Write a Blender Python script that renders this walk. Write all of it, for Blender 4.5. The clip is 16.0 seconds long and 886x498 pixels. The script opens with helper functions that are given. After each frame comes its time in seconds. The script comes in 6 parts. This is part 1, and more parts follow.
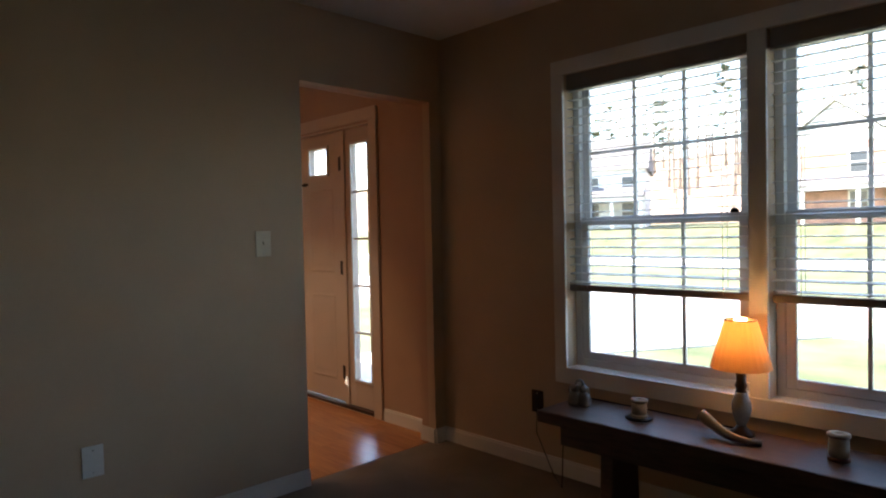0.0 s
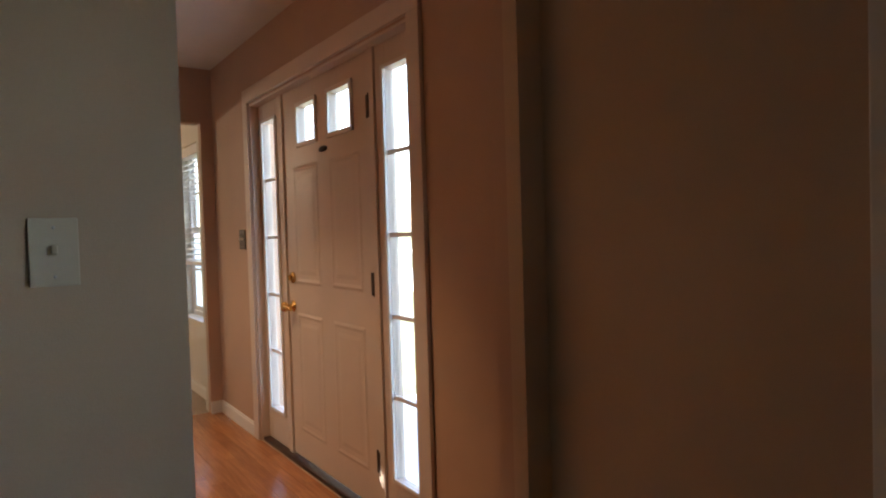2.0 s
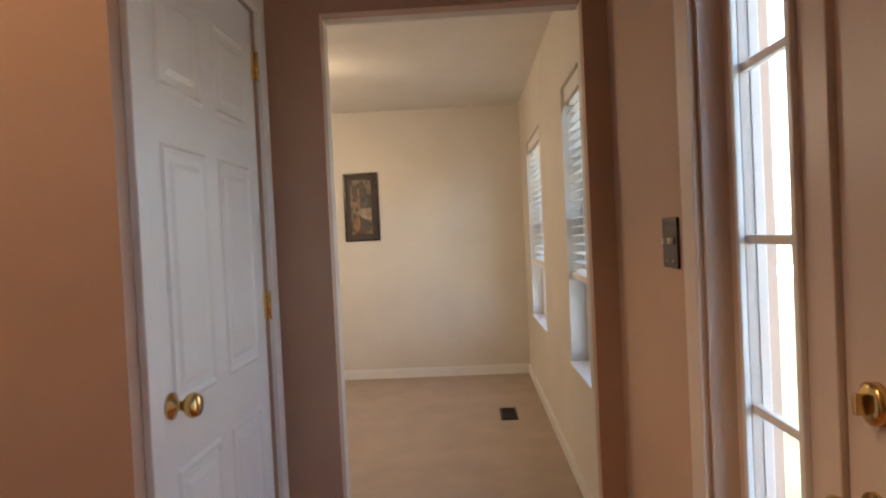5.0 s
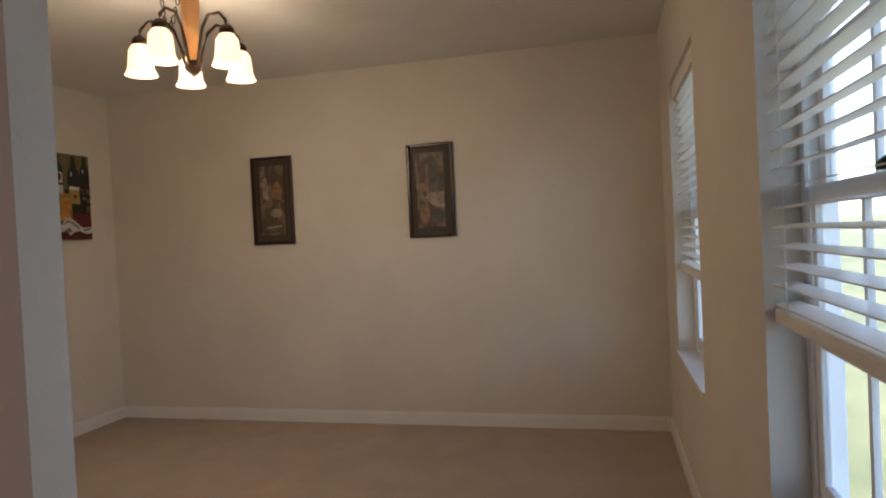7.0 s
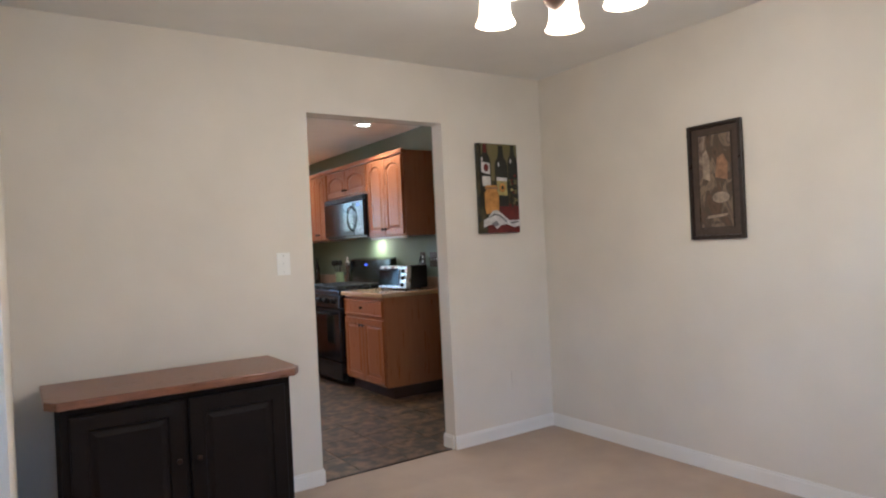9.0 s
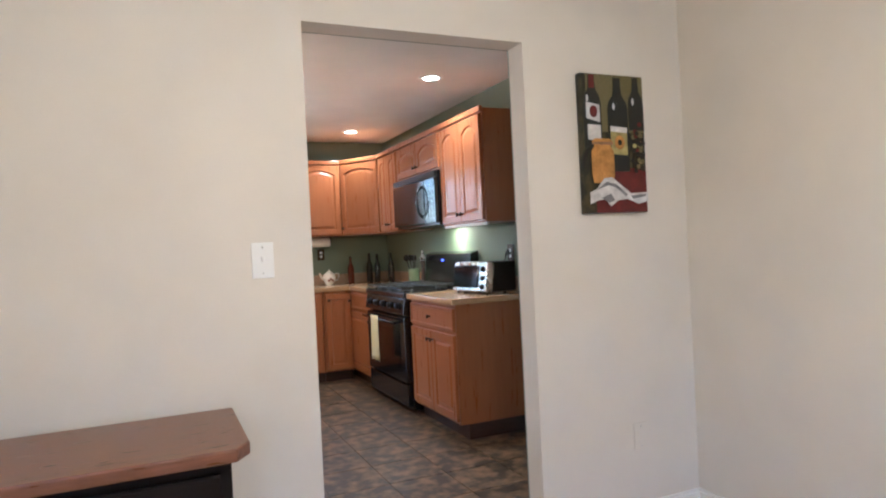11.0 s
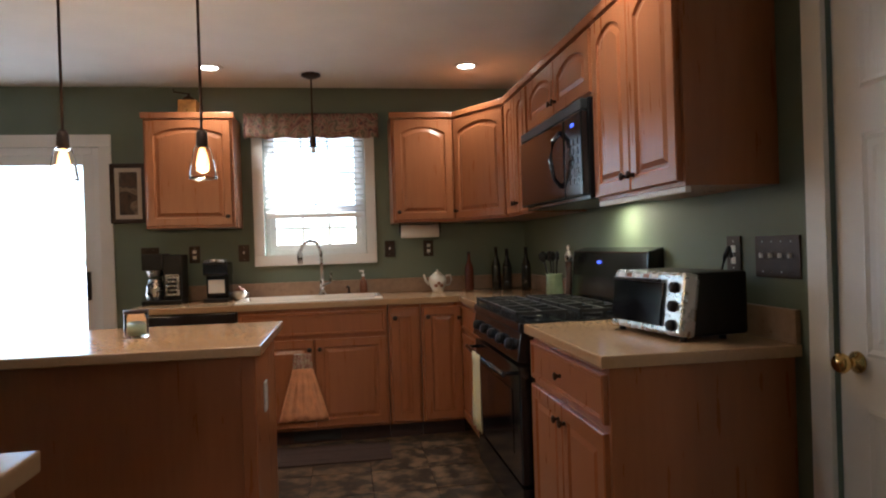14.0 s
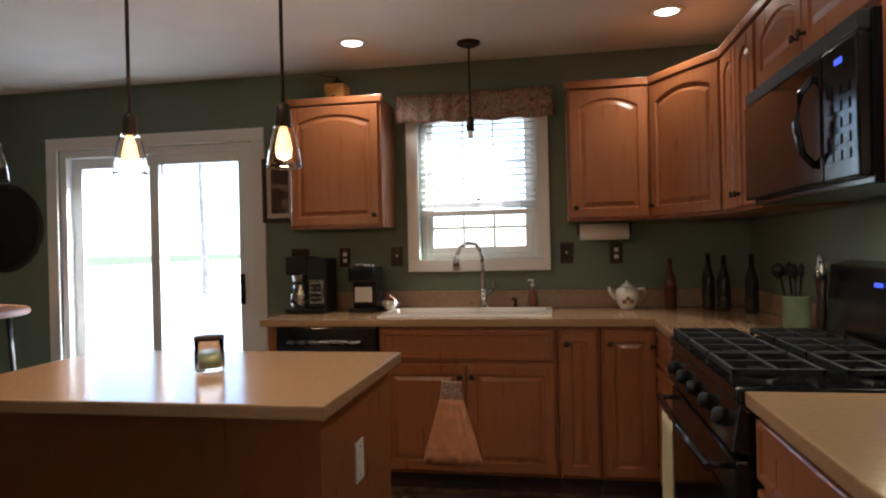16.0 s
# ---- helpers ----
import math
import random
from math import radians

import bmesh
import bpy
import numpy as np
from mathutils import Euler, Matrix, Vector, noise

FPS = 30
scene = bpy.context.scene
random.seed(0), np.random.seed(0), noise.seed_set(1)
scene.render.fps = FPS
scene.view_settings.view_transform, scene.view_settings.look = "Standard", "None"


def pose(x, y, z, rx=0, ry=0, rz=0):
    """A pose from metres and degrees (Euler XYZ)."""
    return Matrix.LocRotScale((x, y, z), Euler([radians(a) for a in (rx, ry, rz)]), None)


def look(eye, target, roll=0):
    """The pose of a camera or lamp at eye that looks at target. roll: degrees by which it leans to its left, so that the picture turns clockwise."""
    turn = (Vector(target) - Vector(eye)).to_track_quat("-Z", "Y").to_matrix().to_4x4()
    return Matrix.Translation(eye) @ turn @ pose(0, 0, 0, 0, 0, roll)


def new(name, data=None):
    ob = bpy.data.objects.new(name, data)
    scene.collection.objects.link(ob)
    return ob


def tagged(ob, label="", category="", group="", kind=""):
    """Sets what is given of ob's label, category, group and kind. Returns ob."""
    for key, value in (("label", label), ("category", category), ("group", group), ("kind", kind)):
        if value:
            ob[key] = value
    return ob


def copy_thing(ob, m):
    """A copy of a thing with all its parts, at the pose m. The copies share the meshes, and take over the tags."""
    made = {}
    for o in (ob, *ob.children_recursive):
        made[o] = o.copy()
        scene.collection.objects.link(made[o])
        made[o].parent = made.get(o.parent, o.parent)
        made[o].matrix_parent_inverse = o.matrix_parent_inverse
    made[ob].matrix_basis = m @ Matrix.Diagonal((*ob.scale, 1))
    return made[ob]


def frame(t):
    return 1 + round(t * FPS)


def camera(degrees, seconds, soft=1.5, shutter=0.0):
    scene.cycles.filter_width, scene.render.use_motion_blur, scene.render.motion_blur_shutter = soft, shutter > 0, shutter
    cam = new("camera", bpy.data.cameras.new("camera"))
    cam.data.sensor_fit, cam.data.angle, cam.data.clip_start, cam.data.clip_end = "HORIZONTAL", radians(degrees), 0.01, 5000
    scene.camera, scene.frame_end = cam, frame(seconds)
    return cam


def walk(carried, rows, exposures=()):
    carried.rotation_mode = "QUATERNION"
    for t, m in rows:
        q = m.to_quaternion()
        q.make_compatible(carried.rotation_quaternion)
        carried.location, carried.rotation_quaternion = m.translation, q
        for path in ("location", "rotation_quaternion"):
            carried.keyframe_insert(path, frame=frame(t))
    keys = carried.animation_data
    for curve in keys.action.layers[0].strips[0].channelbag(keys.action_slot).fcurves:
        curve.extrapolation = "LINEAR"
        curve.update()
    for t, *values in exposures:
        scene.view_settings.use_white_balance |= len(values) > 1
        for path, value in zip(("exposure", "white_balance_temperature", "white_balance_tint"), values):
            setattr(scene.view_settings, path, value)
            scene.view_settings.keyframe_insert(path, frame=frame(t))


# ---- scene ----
cam = camera(69.0, 16.0, soft=2.1)
PATH = [
    (0, (-0.09, 2.746, 1.268), (1.344, 1.353, 1.22), -1.2),
    (0.5, (0.26, 2.372, 1.249), (1.707, 0.992, 1.2), -1.1),
    (1, (0.587, 1.984, 1.251), (2.074, 0.647, 1.199), -1.3),
    (1.5, (0.962, 1.598, 1.247), (2.514, 0.338, 1.193), -1.6),
    (2, (1.392, 1.287, 1.254), (3.038, 0.152, 1.197), -1.7),
    (2.5, (1.827, 0.991, 1.278), (3.619, 0.105, 1.22), -1.6),
    (3, (2.241, 0.837, 1.289), (4.15, 0.243, 1.229), -2.3),
    (3.5, (2.684, 0.707, 1.275), (4.658, 0.39, 1.219), -2.7),
    (4, (3.118, 0.639, 1.268), (5.115, 0.561, 1.219), -3.0),
    (4.2, (3.273, 0.622, 1.282), (5.273, 0.601, 1.238), -3.0),
    (6.3, (5.07, 0.338, 1.271), (7.059, 0.543, 1.218), -2.7),
    (6.5, (5.277, 0.368, 1.274), (7.26, 0.627, 1.223), -2.8),
    (7, (5.585, 0.35, 1.265), (7.523, 0.842, 1.226), -2.8),
    (7.5, (5.828, 0.336, 1.296), (7.657, 1.145, 1.252), -3.3),
    (8, (6.146, 0.413, 1.305), (7.78, 1.565, 1.274), -2.8),
    (8.5, (6.345, 0.502, 1.284), (7.75, 1.925, 1.272), -2.8),
    (9, (6.603, 0.594, 1.289), (7.715, 2.256, 1.285), -2.7),
    (9.5, (6.801, 0.799, 1.272), (7.736, 2.568, 1.264), -2.7),
    (9.7, (6.898, 0.904, 1.277), (7.801, 2.689, 1.271), -2.7),
    (11.8, (7.856, 2.313, 1.247), (8.595, 4.171, 1.228), -2.9),
    (12, (7.951, 2.464, 1.252), (8.655, 4.336, 1.228), -2.9),
    (12.5, (8.149, 2.786, 1.266), (8.752, 4.693, 1.242), -2.6),
    (13, (8.303, 3.098, 1.264), (8.798, 5.035, 1.25), -2.2),
    (13.5, (8.409, 3.412, 1.247), (8.797, 5.374, 1.236), -2.1),
    (14, (8.491, 3.688, 1.252), (8.787, 5.666, 1.243), -1.8),
    (14.5, (8.572, 3.963, 1.277), (8.76, 5.954, 1.273), -1.7),
    (15, (8.605, 4.215, 1.273), (8.662, 6.214, 1.271), -1.7),
    (15.5, (8.659, 4.408, 1.283), (8.546, 6.405, 1.279), -1.5),
    (16, (8.741, 4.544, 1.302), (8.399, 6.515, 1.294), -1.3),
]
walk(cam, [(t, look(e, g, r)) for t, e, g, r in PATH], [(0, 3.0, 6700, 10), (1.0, 2.65, 6700, 10), (1.5, 2.6, 6700, 10), (2.0, 3.4, 6600, 10), (2.5, 3.6, 6400, 9), (3.0, 3.6, 6300, 10), (3.5, 3.1, 6300, 10), (4.0, 3.35, 6400, 10), (4.2, 3.35, 6400, 10), (6.5, 2.85, 6200, 10), (7.0, 2.3, 6150, 11), (7.5, 2.85, 5450, 9), (8.0, 3.3, 4950, 7), (9.0, 3.5, 4850, 6), (9.7, 3.75, 4850, 6), (12.0, 4.0, 4750, 6), (12.5, 3.75, 4850, 6), (13.0, 3.6, 5000, 7), (13.5, 3.1, 5250, 8), (14.0, 2.8, 5350, 8), (14.5, 2.65, 5150, 8), (15.2, 2.5, 5450, 9), (16.0, 2.35, 5550, 9)])

# ---- world, sun, exposure ----
SUN_EL, SUN_AZ = 42.0, 62.0      # degrees; azimuth from +y towards +x
world = bpy.data.worlds.new("world")
scene.world = world
world.use_nodes = True
wn = world.node_tree
sky = wn.nodes.new("ShaderNodeTexSky")
sky.sky_type = 'NISHITA'
sky.sun_disc = False
sky.sun_elevation = radians(SUN_EL)
sky.sun_rotation = radians(SUN_AZ)
wn.links.new(sky.outputs[0], wn.nodes["Background"].inputs[0])
wn.nodes["Background"].inputs[1].default_value = 0.15


def lamp(name, kind, energy, color, place, target=None, size=0.1, spot=100):
    d = bpy.data.lights.new(name, kind)
    d.energy, d.color = energy, color
    if kind == 'AREA':
        d.shape, d.size = 'DISK', size
    if kind in ('POINT', 'SPOT'):
        d.shadow_soft_size = size
    if kind == 'SPOT':
        d.spot_size, d.spot_blend = radians(spot), 0.7
    if kind == 'SUN':
        d.angle = radians(0.5)
    ob = new(name, d)
    ob.matrix_basis = look(place, target) if target else Matrix.Translation(place)
    return ob


az, el = radians(SUN_AZ), radians(SUN_EL)
sun_from = Vector((math.sin(az) * math.cos(el), math.cos(az) * math.cos(el), math.sin(el)))
lamp("sun", 'SUN', 3.6, (1.0, 0.94, 0.85), tuple(sun_from * 40), (0, 0, 0))


# ---- materials ----
def principled(name):
    m = bpy.data.materials.new(name)
    m.use_nodes = True
    return m, m.node_tree, m.node_tree.nodes["Principled BSDF"]


def shade(name, col, rough=0.6, metal=0.0, vary=0.12, scale=6.0, fine=120.0, bump=0.05, stretch=(1, 1, 1),
          rand=0.0, second=None, spec=0.5, contrast=(0.3, 0.7)):
    """A plain surface with variation at two scales, a fine relief, and a second tint in patches."""
    m, t, b = principled(name)
    N, L = t.nodes, t.links
    co = N.new("ShaderNodeTexCoord")
    mp = N.new("ShaderNodeMapping")
    mp.inputs["Scale"].default_value = stretch
    L.new(co.outputs["Object"], mp.inputs[0])
    if rand:
        shift = N.new("ShaderNodeObjectInfo")
        away = N.new("ShaderNodeMath")
        away.operation = 'MULTIPLY'
        away.inputs[1].default_value = 37.0
        L.new(shift.outputs["Random"], away.inputs[0]), L.new(away.outputs[0], mp.inputs["Location"])
    n1, n2 = N.new("ShaderNodeTexNoise"), N.new("ShaderNodeTexNoise")
    n1.inputs["Scale"].default_value, n1.inputs["Detail"].default_value = scale, 5
    n2.inputs["Scale"].default_value, n2.inputs["Detail"].default_value = fine, 3
    for n in (n1, n2):
        L.new(mp.outputs[0], n.inputs["Vector"])
    ramp = N.new("ShaderNodeValToRGB")
    lo = [c * (1 - vary) for c in col]
    hi = [min(1, c * (1 + vary)) for c in (second or col)]
    ramp.color_ramp.elements[0].color, ramp.color_ramp.elements[1].color = (*lo, 1), (*hi, 1)
    ramp.color_ramp.elements[0].position, ramp.color_ramp.elements[1].position = contrast
    L.new(n1.outputs[0], ramp.inputs[0])
    hsv = N.new("ShaderNodeHueSaturation")
    L.new(ramp.outputs[0], hsv.inputs["Color"])
    val = N.new("ShaderNodeMath")
    val.operation = 'MULTIPLY_ADD'
    val.inputs[1].default_value, val.inputs[2].default_value = vary * 1.2, 1 - vary * 0.6
    L.new(n2.outputs[0], val.inputs[0])
    out = val.outputs[0]
    if rand:
        oi = N.new("ShaderNodeObjectInfo")
        r = N.new("ShaderNodeMath")
        r.operation = 'MULTIPLY_ADD'
        r.inputs[1].default_value, r.inputs[2].default_value = rand, 1 - rand / 2
        L.new(oi.outputs["Random"], r.inputs[0])
        mu = N.new("ShaderNodeMath")
        mu.operation = 'MULTIPLY'
        L.new(out, mu.inputs[0]), L.new(r.outputs[0], mu.inputs[1])
        out = mu.outputs[0]
    L.new(out, hsv.inputs["Value"])
    L.new(hsv.outputs[0], b.inputs["Base Color"])
    rr = N.new("ShaderNodeMath")
    rr.operation = 'MULTIPLY_ADD'
    rr.inputs[1].default_value, rr.inputs[2].default_value = 0.16, max(0.02, rough - 0.08)
    L.new(n1.outputs[0], rr.inputs[0]), L.new(rr.outputs[0], b.inputs["Roughness"])
    b.inputs["Metallic"].default_value = metal
    b.inputs["Specular IOR Level"].default_value = spec
    if bump:
        bp = N.new("ShaderNodeBump")
        bp.inputs["Strength"].default_value, bp.inputs["Distance"].default_value = min(1, bump * 5), 0.002
        L.new(n2.outputs[0], bp.inputs["Height"]), L.new(bp.outputs[0], b.inputs["Normal"])
    return m


def glow(name, col, strength, base=(0.8, 0.75, 0.65)):
    m, t, b = principled(name)
    b.inputs["Base Color"].default_value = (*base, 1)
    b.inputs["Emission Color"].default_value = (*col, 1)
    b.inputs["Emission Strength"].default_value = strength
    b.inputs["Roughness"].default_value = 0.4
    return m


def clear(name, col=(1, 1, 1), rough=0.0):
    m, t, b = principled(name)
    b.inputs["Base Color"].default_value = (*col, 1)
    b.inputs["Transmission Weight"].default_value = 1
    b.inputs["Roughness"].default_value = rough
    b.inputs["IOR"].default_value = 1.1
    return m


def picture(name, cols, scale, dist=2.0, vec=(1, 1, 1)):
    """Painted blotches of several colours."""
    m, t, b = principled(name)
    N, L = t.nodes, t.links
    co, mp, n = N.new("ShaderNodeTexCoord"), N.new("ShaderNodeMapping"), N.new("ShaderNodeTexNoise")
    mp.inputs["Scale"].default_value = vec
    n.inputs["Scale"].default_value, n.inputs["Distortion"].default_value, n.inputs["Detail"].default_value = scale, dist, 4
    r = N.new("ShaderNodeValToRGB")
    while len(r.color_ramp.elements) < len(cols):
        r.color_ramp.elements.new(0.5)
    for i, c in enumerate(cols):
        r.color_ramp.elements[i].position = 0.3 + 0.4 * i / (len(cols) - 1)
        r.color_ramp.elements[i].color = (*c, 1)
    L.new(co.outputs["Object"], mp.inputs[0]), L.new(mp.outputs[0], n.inputs["Vector"])
    L.new(n.outputs[0], r.inputs[0]), L.new(r.outputs[0], b.inputs["Base Color"])
    b.inputs["Roughness"].default_value = 0.55
    return m


M = {
    "living_wall": shade("taupe_wall_paint", (0.56, 0.42, 0.29), 0.75, vary=0.05, scale=3, fine=260, bump=0.06),
    "hall_wall": shade("terracotta_tan_wall_paint", (0.50, 0.335, 0.235), 0.65, vary=0.05, scale=3, fine=260, bump=0.06),
    "dining_wall": shade("cream_wall_paint", (0.68, 0.63, 0.55), 0.7, vary=0.04, scale=2.5, fine=260, bump=0.06),
    "kitchen_wall": shade("sage_green_wall_paint", (0.15, 0.185, 0.135), 0.6, vary=0.06, scale=3, fine=260, bump=0.06),
    "ceiling": shade("white_ceiling_paint", (0.74, 0.72, 0.68), 0.9, vary=0.03, scale=4, fine=300, bump=0.08),
    "trim": shade("white_semigloss_paint", (0.78, 0.76, 0.72), 0.35, vary=0.03, scale=5, fine=90, bump=0.01),
    "door_paint": shade("off_white_door_paint", (0.66, 0.56, 0.48), 0.4, vary=0.03, scale=5, fine=140, bump=0.02),
    "vinyl": shade("white_vinyl", (0.8, 0.8, 0.79), 0.4, vary=0.02, bump=0.0),
    "slat": shade("white_blind_slat", (0.8, 0.78, 0.74), 0.45, vary=0.03, scale=9, bump=0.0),
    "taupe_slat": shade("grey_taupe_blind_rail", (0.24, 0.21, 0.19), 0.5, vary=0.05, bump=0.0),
    "carpet": shade("beige_carpet", (0.44, 0.35, 0.28), 0.95, vary=0.07, scale=4, fine=420, bump=0.3),
    "carpet_dark": shade("brown_grey_carpet", (0.22, 0.18, 0.14), 0.95, vary=0.16, scale=4, fine=420, bump=0.3),
    "oak_plank": shade("red_oak_floor_board", (0.42, 0.17, 0.06), 0.22, vary=0.2, scale=5, fine=60, bump=0.02, stretch=(1, 14, 14), rand=0.3),
    "joint": shade("dark_floor_joint", (0.04, 0.025, 0.016), 0.8, vary=0.1, bump=0.0),
    "slate": shade("slate_look_floor_tile", (0.045, 0.031, 0.02), 0.45, vary=0.3, scale=13, fine=45, bump=0.06, rand=0.1,
                   second=(0.15, 0.093, 0.05), contrast=(0.42, 0.66)),
    "maple": shade("honey_maple_cabinet_wood", (0.28, 0.098, 0.034), 0.3, vary=0.045, scale=4, fine=40, bump=0.01, stretch=(10, 10, 1),
                   second=(0.33, 0.12, 0.043), contrast=(0.1, 0.9)),
    "oak_rail": shade("golden_oak", (0.29, 0.125, 0.042), 0.3, vary=0.2, scale=6, fine=50, bump=0.02, stretch=(12, 12, 2)),
    "buffet_wood": shade("brown_cherry_top", (0.17, 0.07, 0.035), 0.3, vary=0.25, scale=6, fine=50, bump=0.02, stretch=(2, 12, 12)),
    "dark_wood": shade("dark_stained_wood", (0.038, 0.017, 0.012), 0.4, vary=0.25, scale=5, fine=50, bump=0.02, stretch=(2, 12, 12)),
    "bench_wood": shade("worn_brown_bench_wood", (0.13, 0.07, 0.05), 0.45, vary=0.3, scale=5, fine=50, bump=0.05, stretch=(2, 14, 14)),
    "black_cabinet": shade("black_painted_wood", (0.009, 0.006, 0.005), 0.6, vary=0.2, scale=8, bump=0.02, spec=0.15),
    "cherry": shade("brown_cherry_top", (0.27, 0.115, 0.055), 0.35, vary=0.2, scale=5, fine=50, bump=0.02, stretch=(2, 14, 14)),
    "counter": shade("tan_laminate_counter", (0.43, 0.27, 0.145), 0.17, vary=0.045, scale=60, fine=260, bump=0.0),
    "splash": shade("tan_laminate_backsplash", (0.34, 0.22, 0.14), 0.3, vary=0.12, scale=30, fine=220, bump=0.0),
    "black": shade("black_enamel", (0.008, 0.008, 0.009), 0.14, vary=0.1, bump=0.0),
    "black_matte": shade("matte_black_cast_iron", (0.012, 0.012, 0.012), 0.55, vary=0.2, fine=300, bump=0.06),
    "black_glass": shade("black_oven_glass", (0.004, 0.004, 0.005), 0.04, vary=0.05, bump=0.0),
    "black_plastic": shade("black_plastic", (0.012, 0.011, 0.011), 0.4, vary=0.1, bump=0.0, spec=0.3),
    "bronze": shade("oil_rubbed_bronze", (0.045, 0.028, 0.02), 0.4, 0.7, vary=0.2, scale=30, bump=0.01),
    "brass": shade("polished_brass", (0.75, 0.52, 0.2), 0.2, 1.0, vary=0.08, scale=40, bump=0.0),
    "steel": shade("brushed_steel", (0.55, 0.54, 0.52), 0.28, 1.0, vary=0.06, scale=30, fine=200, bump=0.01),
    "porcelain": shade("white_sink_enamel", (0.8, 0.77, 0.7), 0.15, vary=0.03, bump=0.0),
    "ivory": shade("ivory_plastic_plate", (0.62, 0.55, 0.42), 0.35, vary=0.03, bump=0.0),
    "white_plate": shade("white_plastic_plate", (0.8, 0.79, 0.76), 0.3, vary=0.02, bump=0.0),
    "peach": shade("peach_cotton", (0.72, 0.33, 0.16), 0.9, vary=0.15, scale=20, fine=500, bump=0.2),
    "cream_cloth": shade("cream_cotton", (0.7, 0.6, 0.38), 0.9, vary=0.2, scale=14, fine=500, bump=0.2, second=(0.5, 0.42, 0.2)),
    "print_cloth": picture("floral_print_cotton", [(0.06, 0.07, 0.05), (0.55, 0.45, 0.32), (0.3, 0.1, 0.08), (0.6, 0.55, 0.45)], 26),
    "valance": picture("paisley_print_fabric", [(0.05, 0.05, 0.06), (0.24, 0.10, 0.08), (0.36, 0.24, 0.17), (0.10, 0.10, 0.07), (0.40, 0.30, 0.2)], 11, 3),
    "paper": shade("white_paper_towel", (0.8, 0.78, 0.74), 0.9, vary=0.04, fine=300, bump=0.15),
    "art_brown": picture("brown_still_life_paint", [(0.03, 0.017, 0.012), (0.09, 0.05, 0.028), (0.05, 0.035, 0.022), (0.27, 0.20, 0.125), (0.12, 0.065, 0.035)], 7, 1.5, (1, 1.6, 0.7)),
    "art_mat": shade("brown_picture_mat", (0.06, 0.04, 0.03), 0.7, vary=0.2, scale=30),
    "art_dark": picture("dark_canvas_paint", [(0.006, 0.007, 0.006), (0.02, 0.02, 0.01), (0.07, 0.055, 0.022), (0.012, 0.012, 0.009)], 6, 1.5, (1.6, 1, 0.8)),
    "art_still": picture("muted_still_life_paint", [(0.035, 0.022, 0.016), (0.10, 0.06, 0.035), (0.06, 0.045, 0.03), (0.20, 0.145, 0.09), (0.09, 0.06, 0.045), (0.27, 0.21, 0.15)], 8, 1.2, (1, 1.4, 0.6)),
    "frame_black": shade("dark_brown_frame_lacquer", (0.016, 0.009, 0.007), 0.3, vary=0.2, scale=20, bump=0.02),
    "paint_slate": shade("slate_grey_paint", (0.07, 0.065, 0.055), 0.5, vary=0.5, scale=28),
    "paint_cream": shade("dull_cream_paint", (0.27, 0.21, 0.15), 0.5, vary=0.45, scale=24),
    "paint_tan": shade("tan_paint", (0.22, 0.12, 0.06), 0.5, vary=0.4, scale=26),
    "paint_olive": shade("olive_yellow_paint", (0.19, 0.165, 0.06), 0.5, vary=0.35, scale=14, second=(0.10, 0.085, 0.035)),
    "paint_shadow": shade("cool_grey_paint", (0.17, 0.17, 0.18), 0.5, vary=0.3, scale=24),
    "paint_red": shade("deep_red_paint", (0.10, 0.008, 0.008), 0.5, vary=0.35, scale=20),
    "paint_amber": shade("amber_paint", (0.42, 0.20, 0.04), 0.5, vary=0.4, scale=18),
    "paint_white": shade("grey_white_paint", (0.55, 0.54, 0.53), 0.5, vary=0.25, scale=22),
    "paint_green": shade("bottle_green_paint", (0.010, 0.013, 0.012), 0.4, vary=0.3, scale=20),
    "paint_label": shade("label_yellow_paint", (0.30, 0.26, 0.09), 0.5, vary=0.35, scale=25),
    "art_sky": picture("stormy_teal_paint", [(0.006, 0.01, 0.015), (0.02, 0.045, 0.06), (0.13, 0.10, 0.115), (0.012, 0.02, 0.03), (0.07, 0.12, 0.14)], 5, 1.5, (1, 1, 1.6)),
    "linen": shade("cream_linen_liner", (0.6, 0.52, 0.42), 0.8, vary=0.05, fine=500, bump=0.1),
    "shade_cloth": shade("cream_pleated_lampshade", (0.62, 0.45, 0.28), 0.8, vary=0.06, fine=300, bump=0.05),
    "gray_ceramic": shade("grey_glazed_ceramic", (0.28, 0.25, 0.22), 0.25, vary=0.15, scale=14, bump=0.0),
    "white_ceramic": shade("white_glazed_ceramic", (0.7, 0.66, 0.58), 0.2, vary=0.06, scale=14, bump=0.0),
    "thread": shade("natural_thread_spool", (0.42, 0.36, 0.28), 0.8, vary=0.12, scale=20, fine=300, bump=0.2),
    "rust": shade("rust_clay", (0.22, 0.085, 0.045), 0.5, vary=0.2, scale=20),
    "amber_glass": shade("dark_amber_bottle_glass", (0.10, 0.022, 0.01), 0.1, vary=0.1, bump=0.0),
    "dark_glass": shade("dark_bottle_glass", (0.012, 0.012, 0.01), 0.1, vary=0.1, bump=0.0),
    "green_ceramic": shade("celadon_green_crock", (0.22, 0.28, 0.18), 0.3, vary=0.2, scale=16, bump=0.0),
    "rug": shade("brown_woven_rug", (0.05, 0.026, 0.018), 0.95, vary=0.3, scale=8, fine=400, bump=0.3, stretch=(1, 6, 1)),
    "glass": clear("window_glass"),
    "bulb_glass": clear("pendant_clear_glass", (1.0, 0.97, 0.93)),
    "filament": glow("glowing_filament", (1.0, 0.42, 0.10), 0.8),
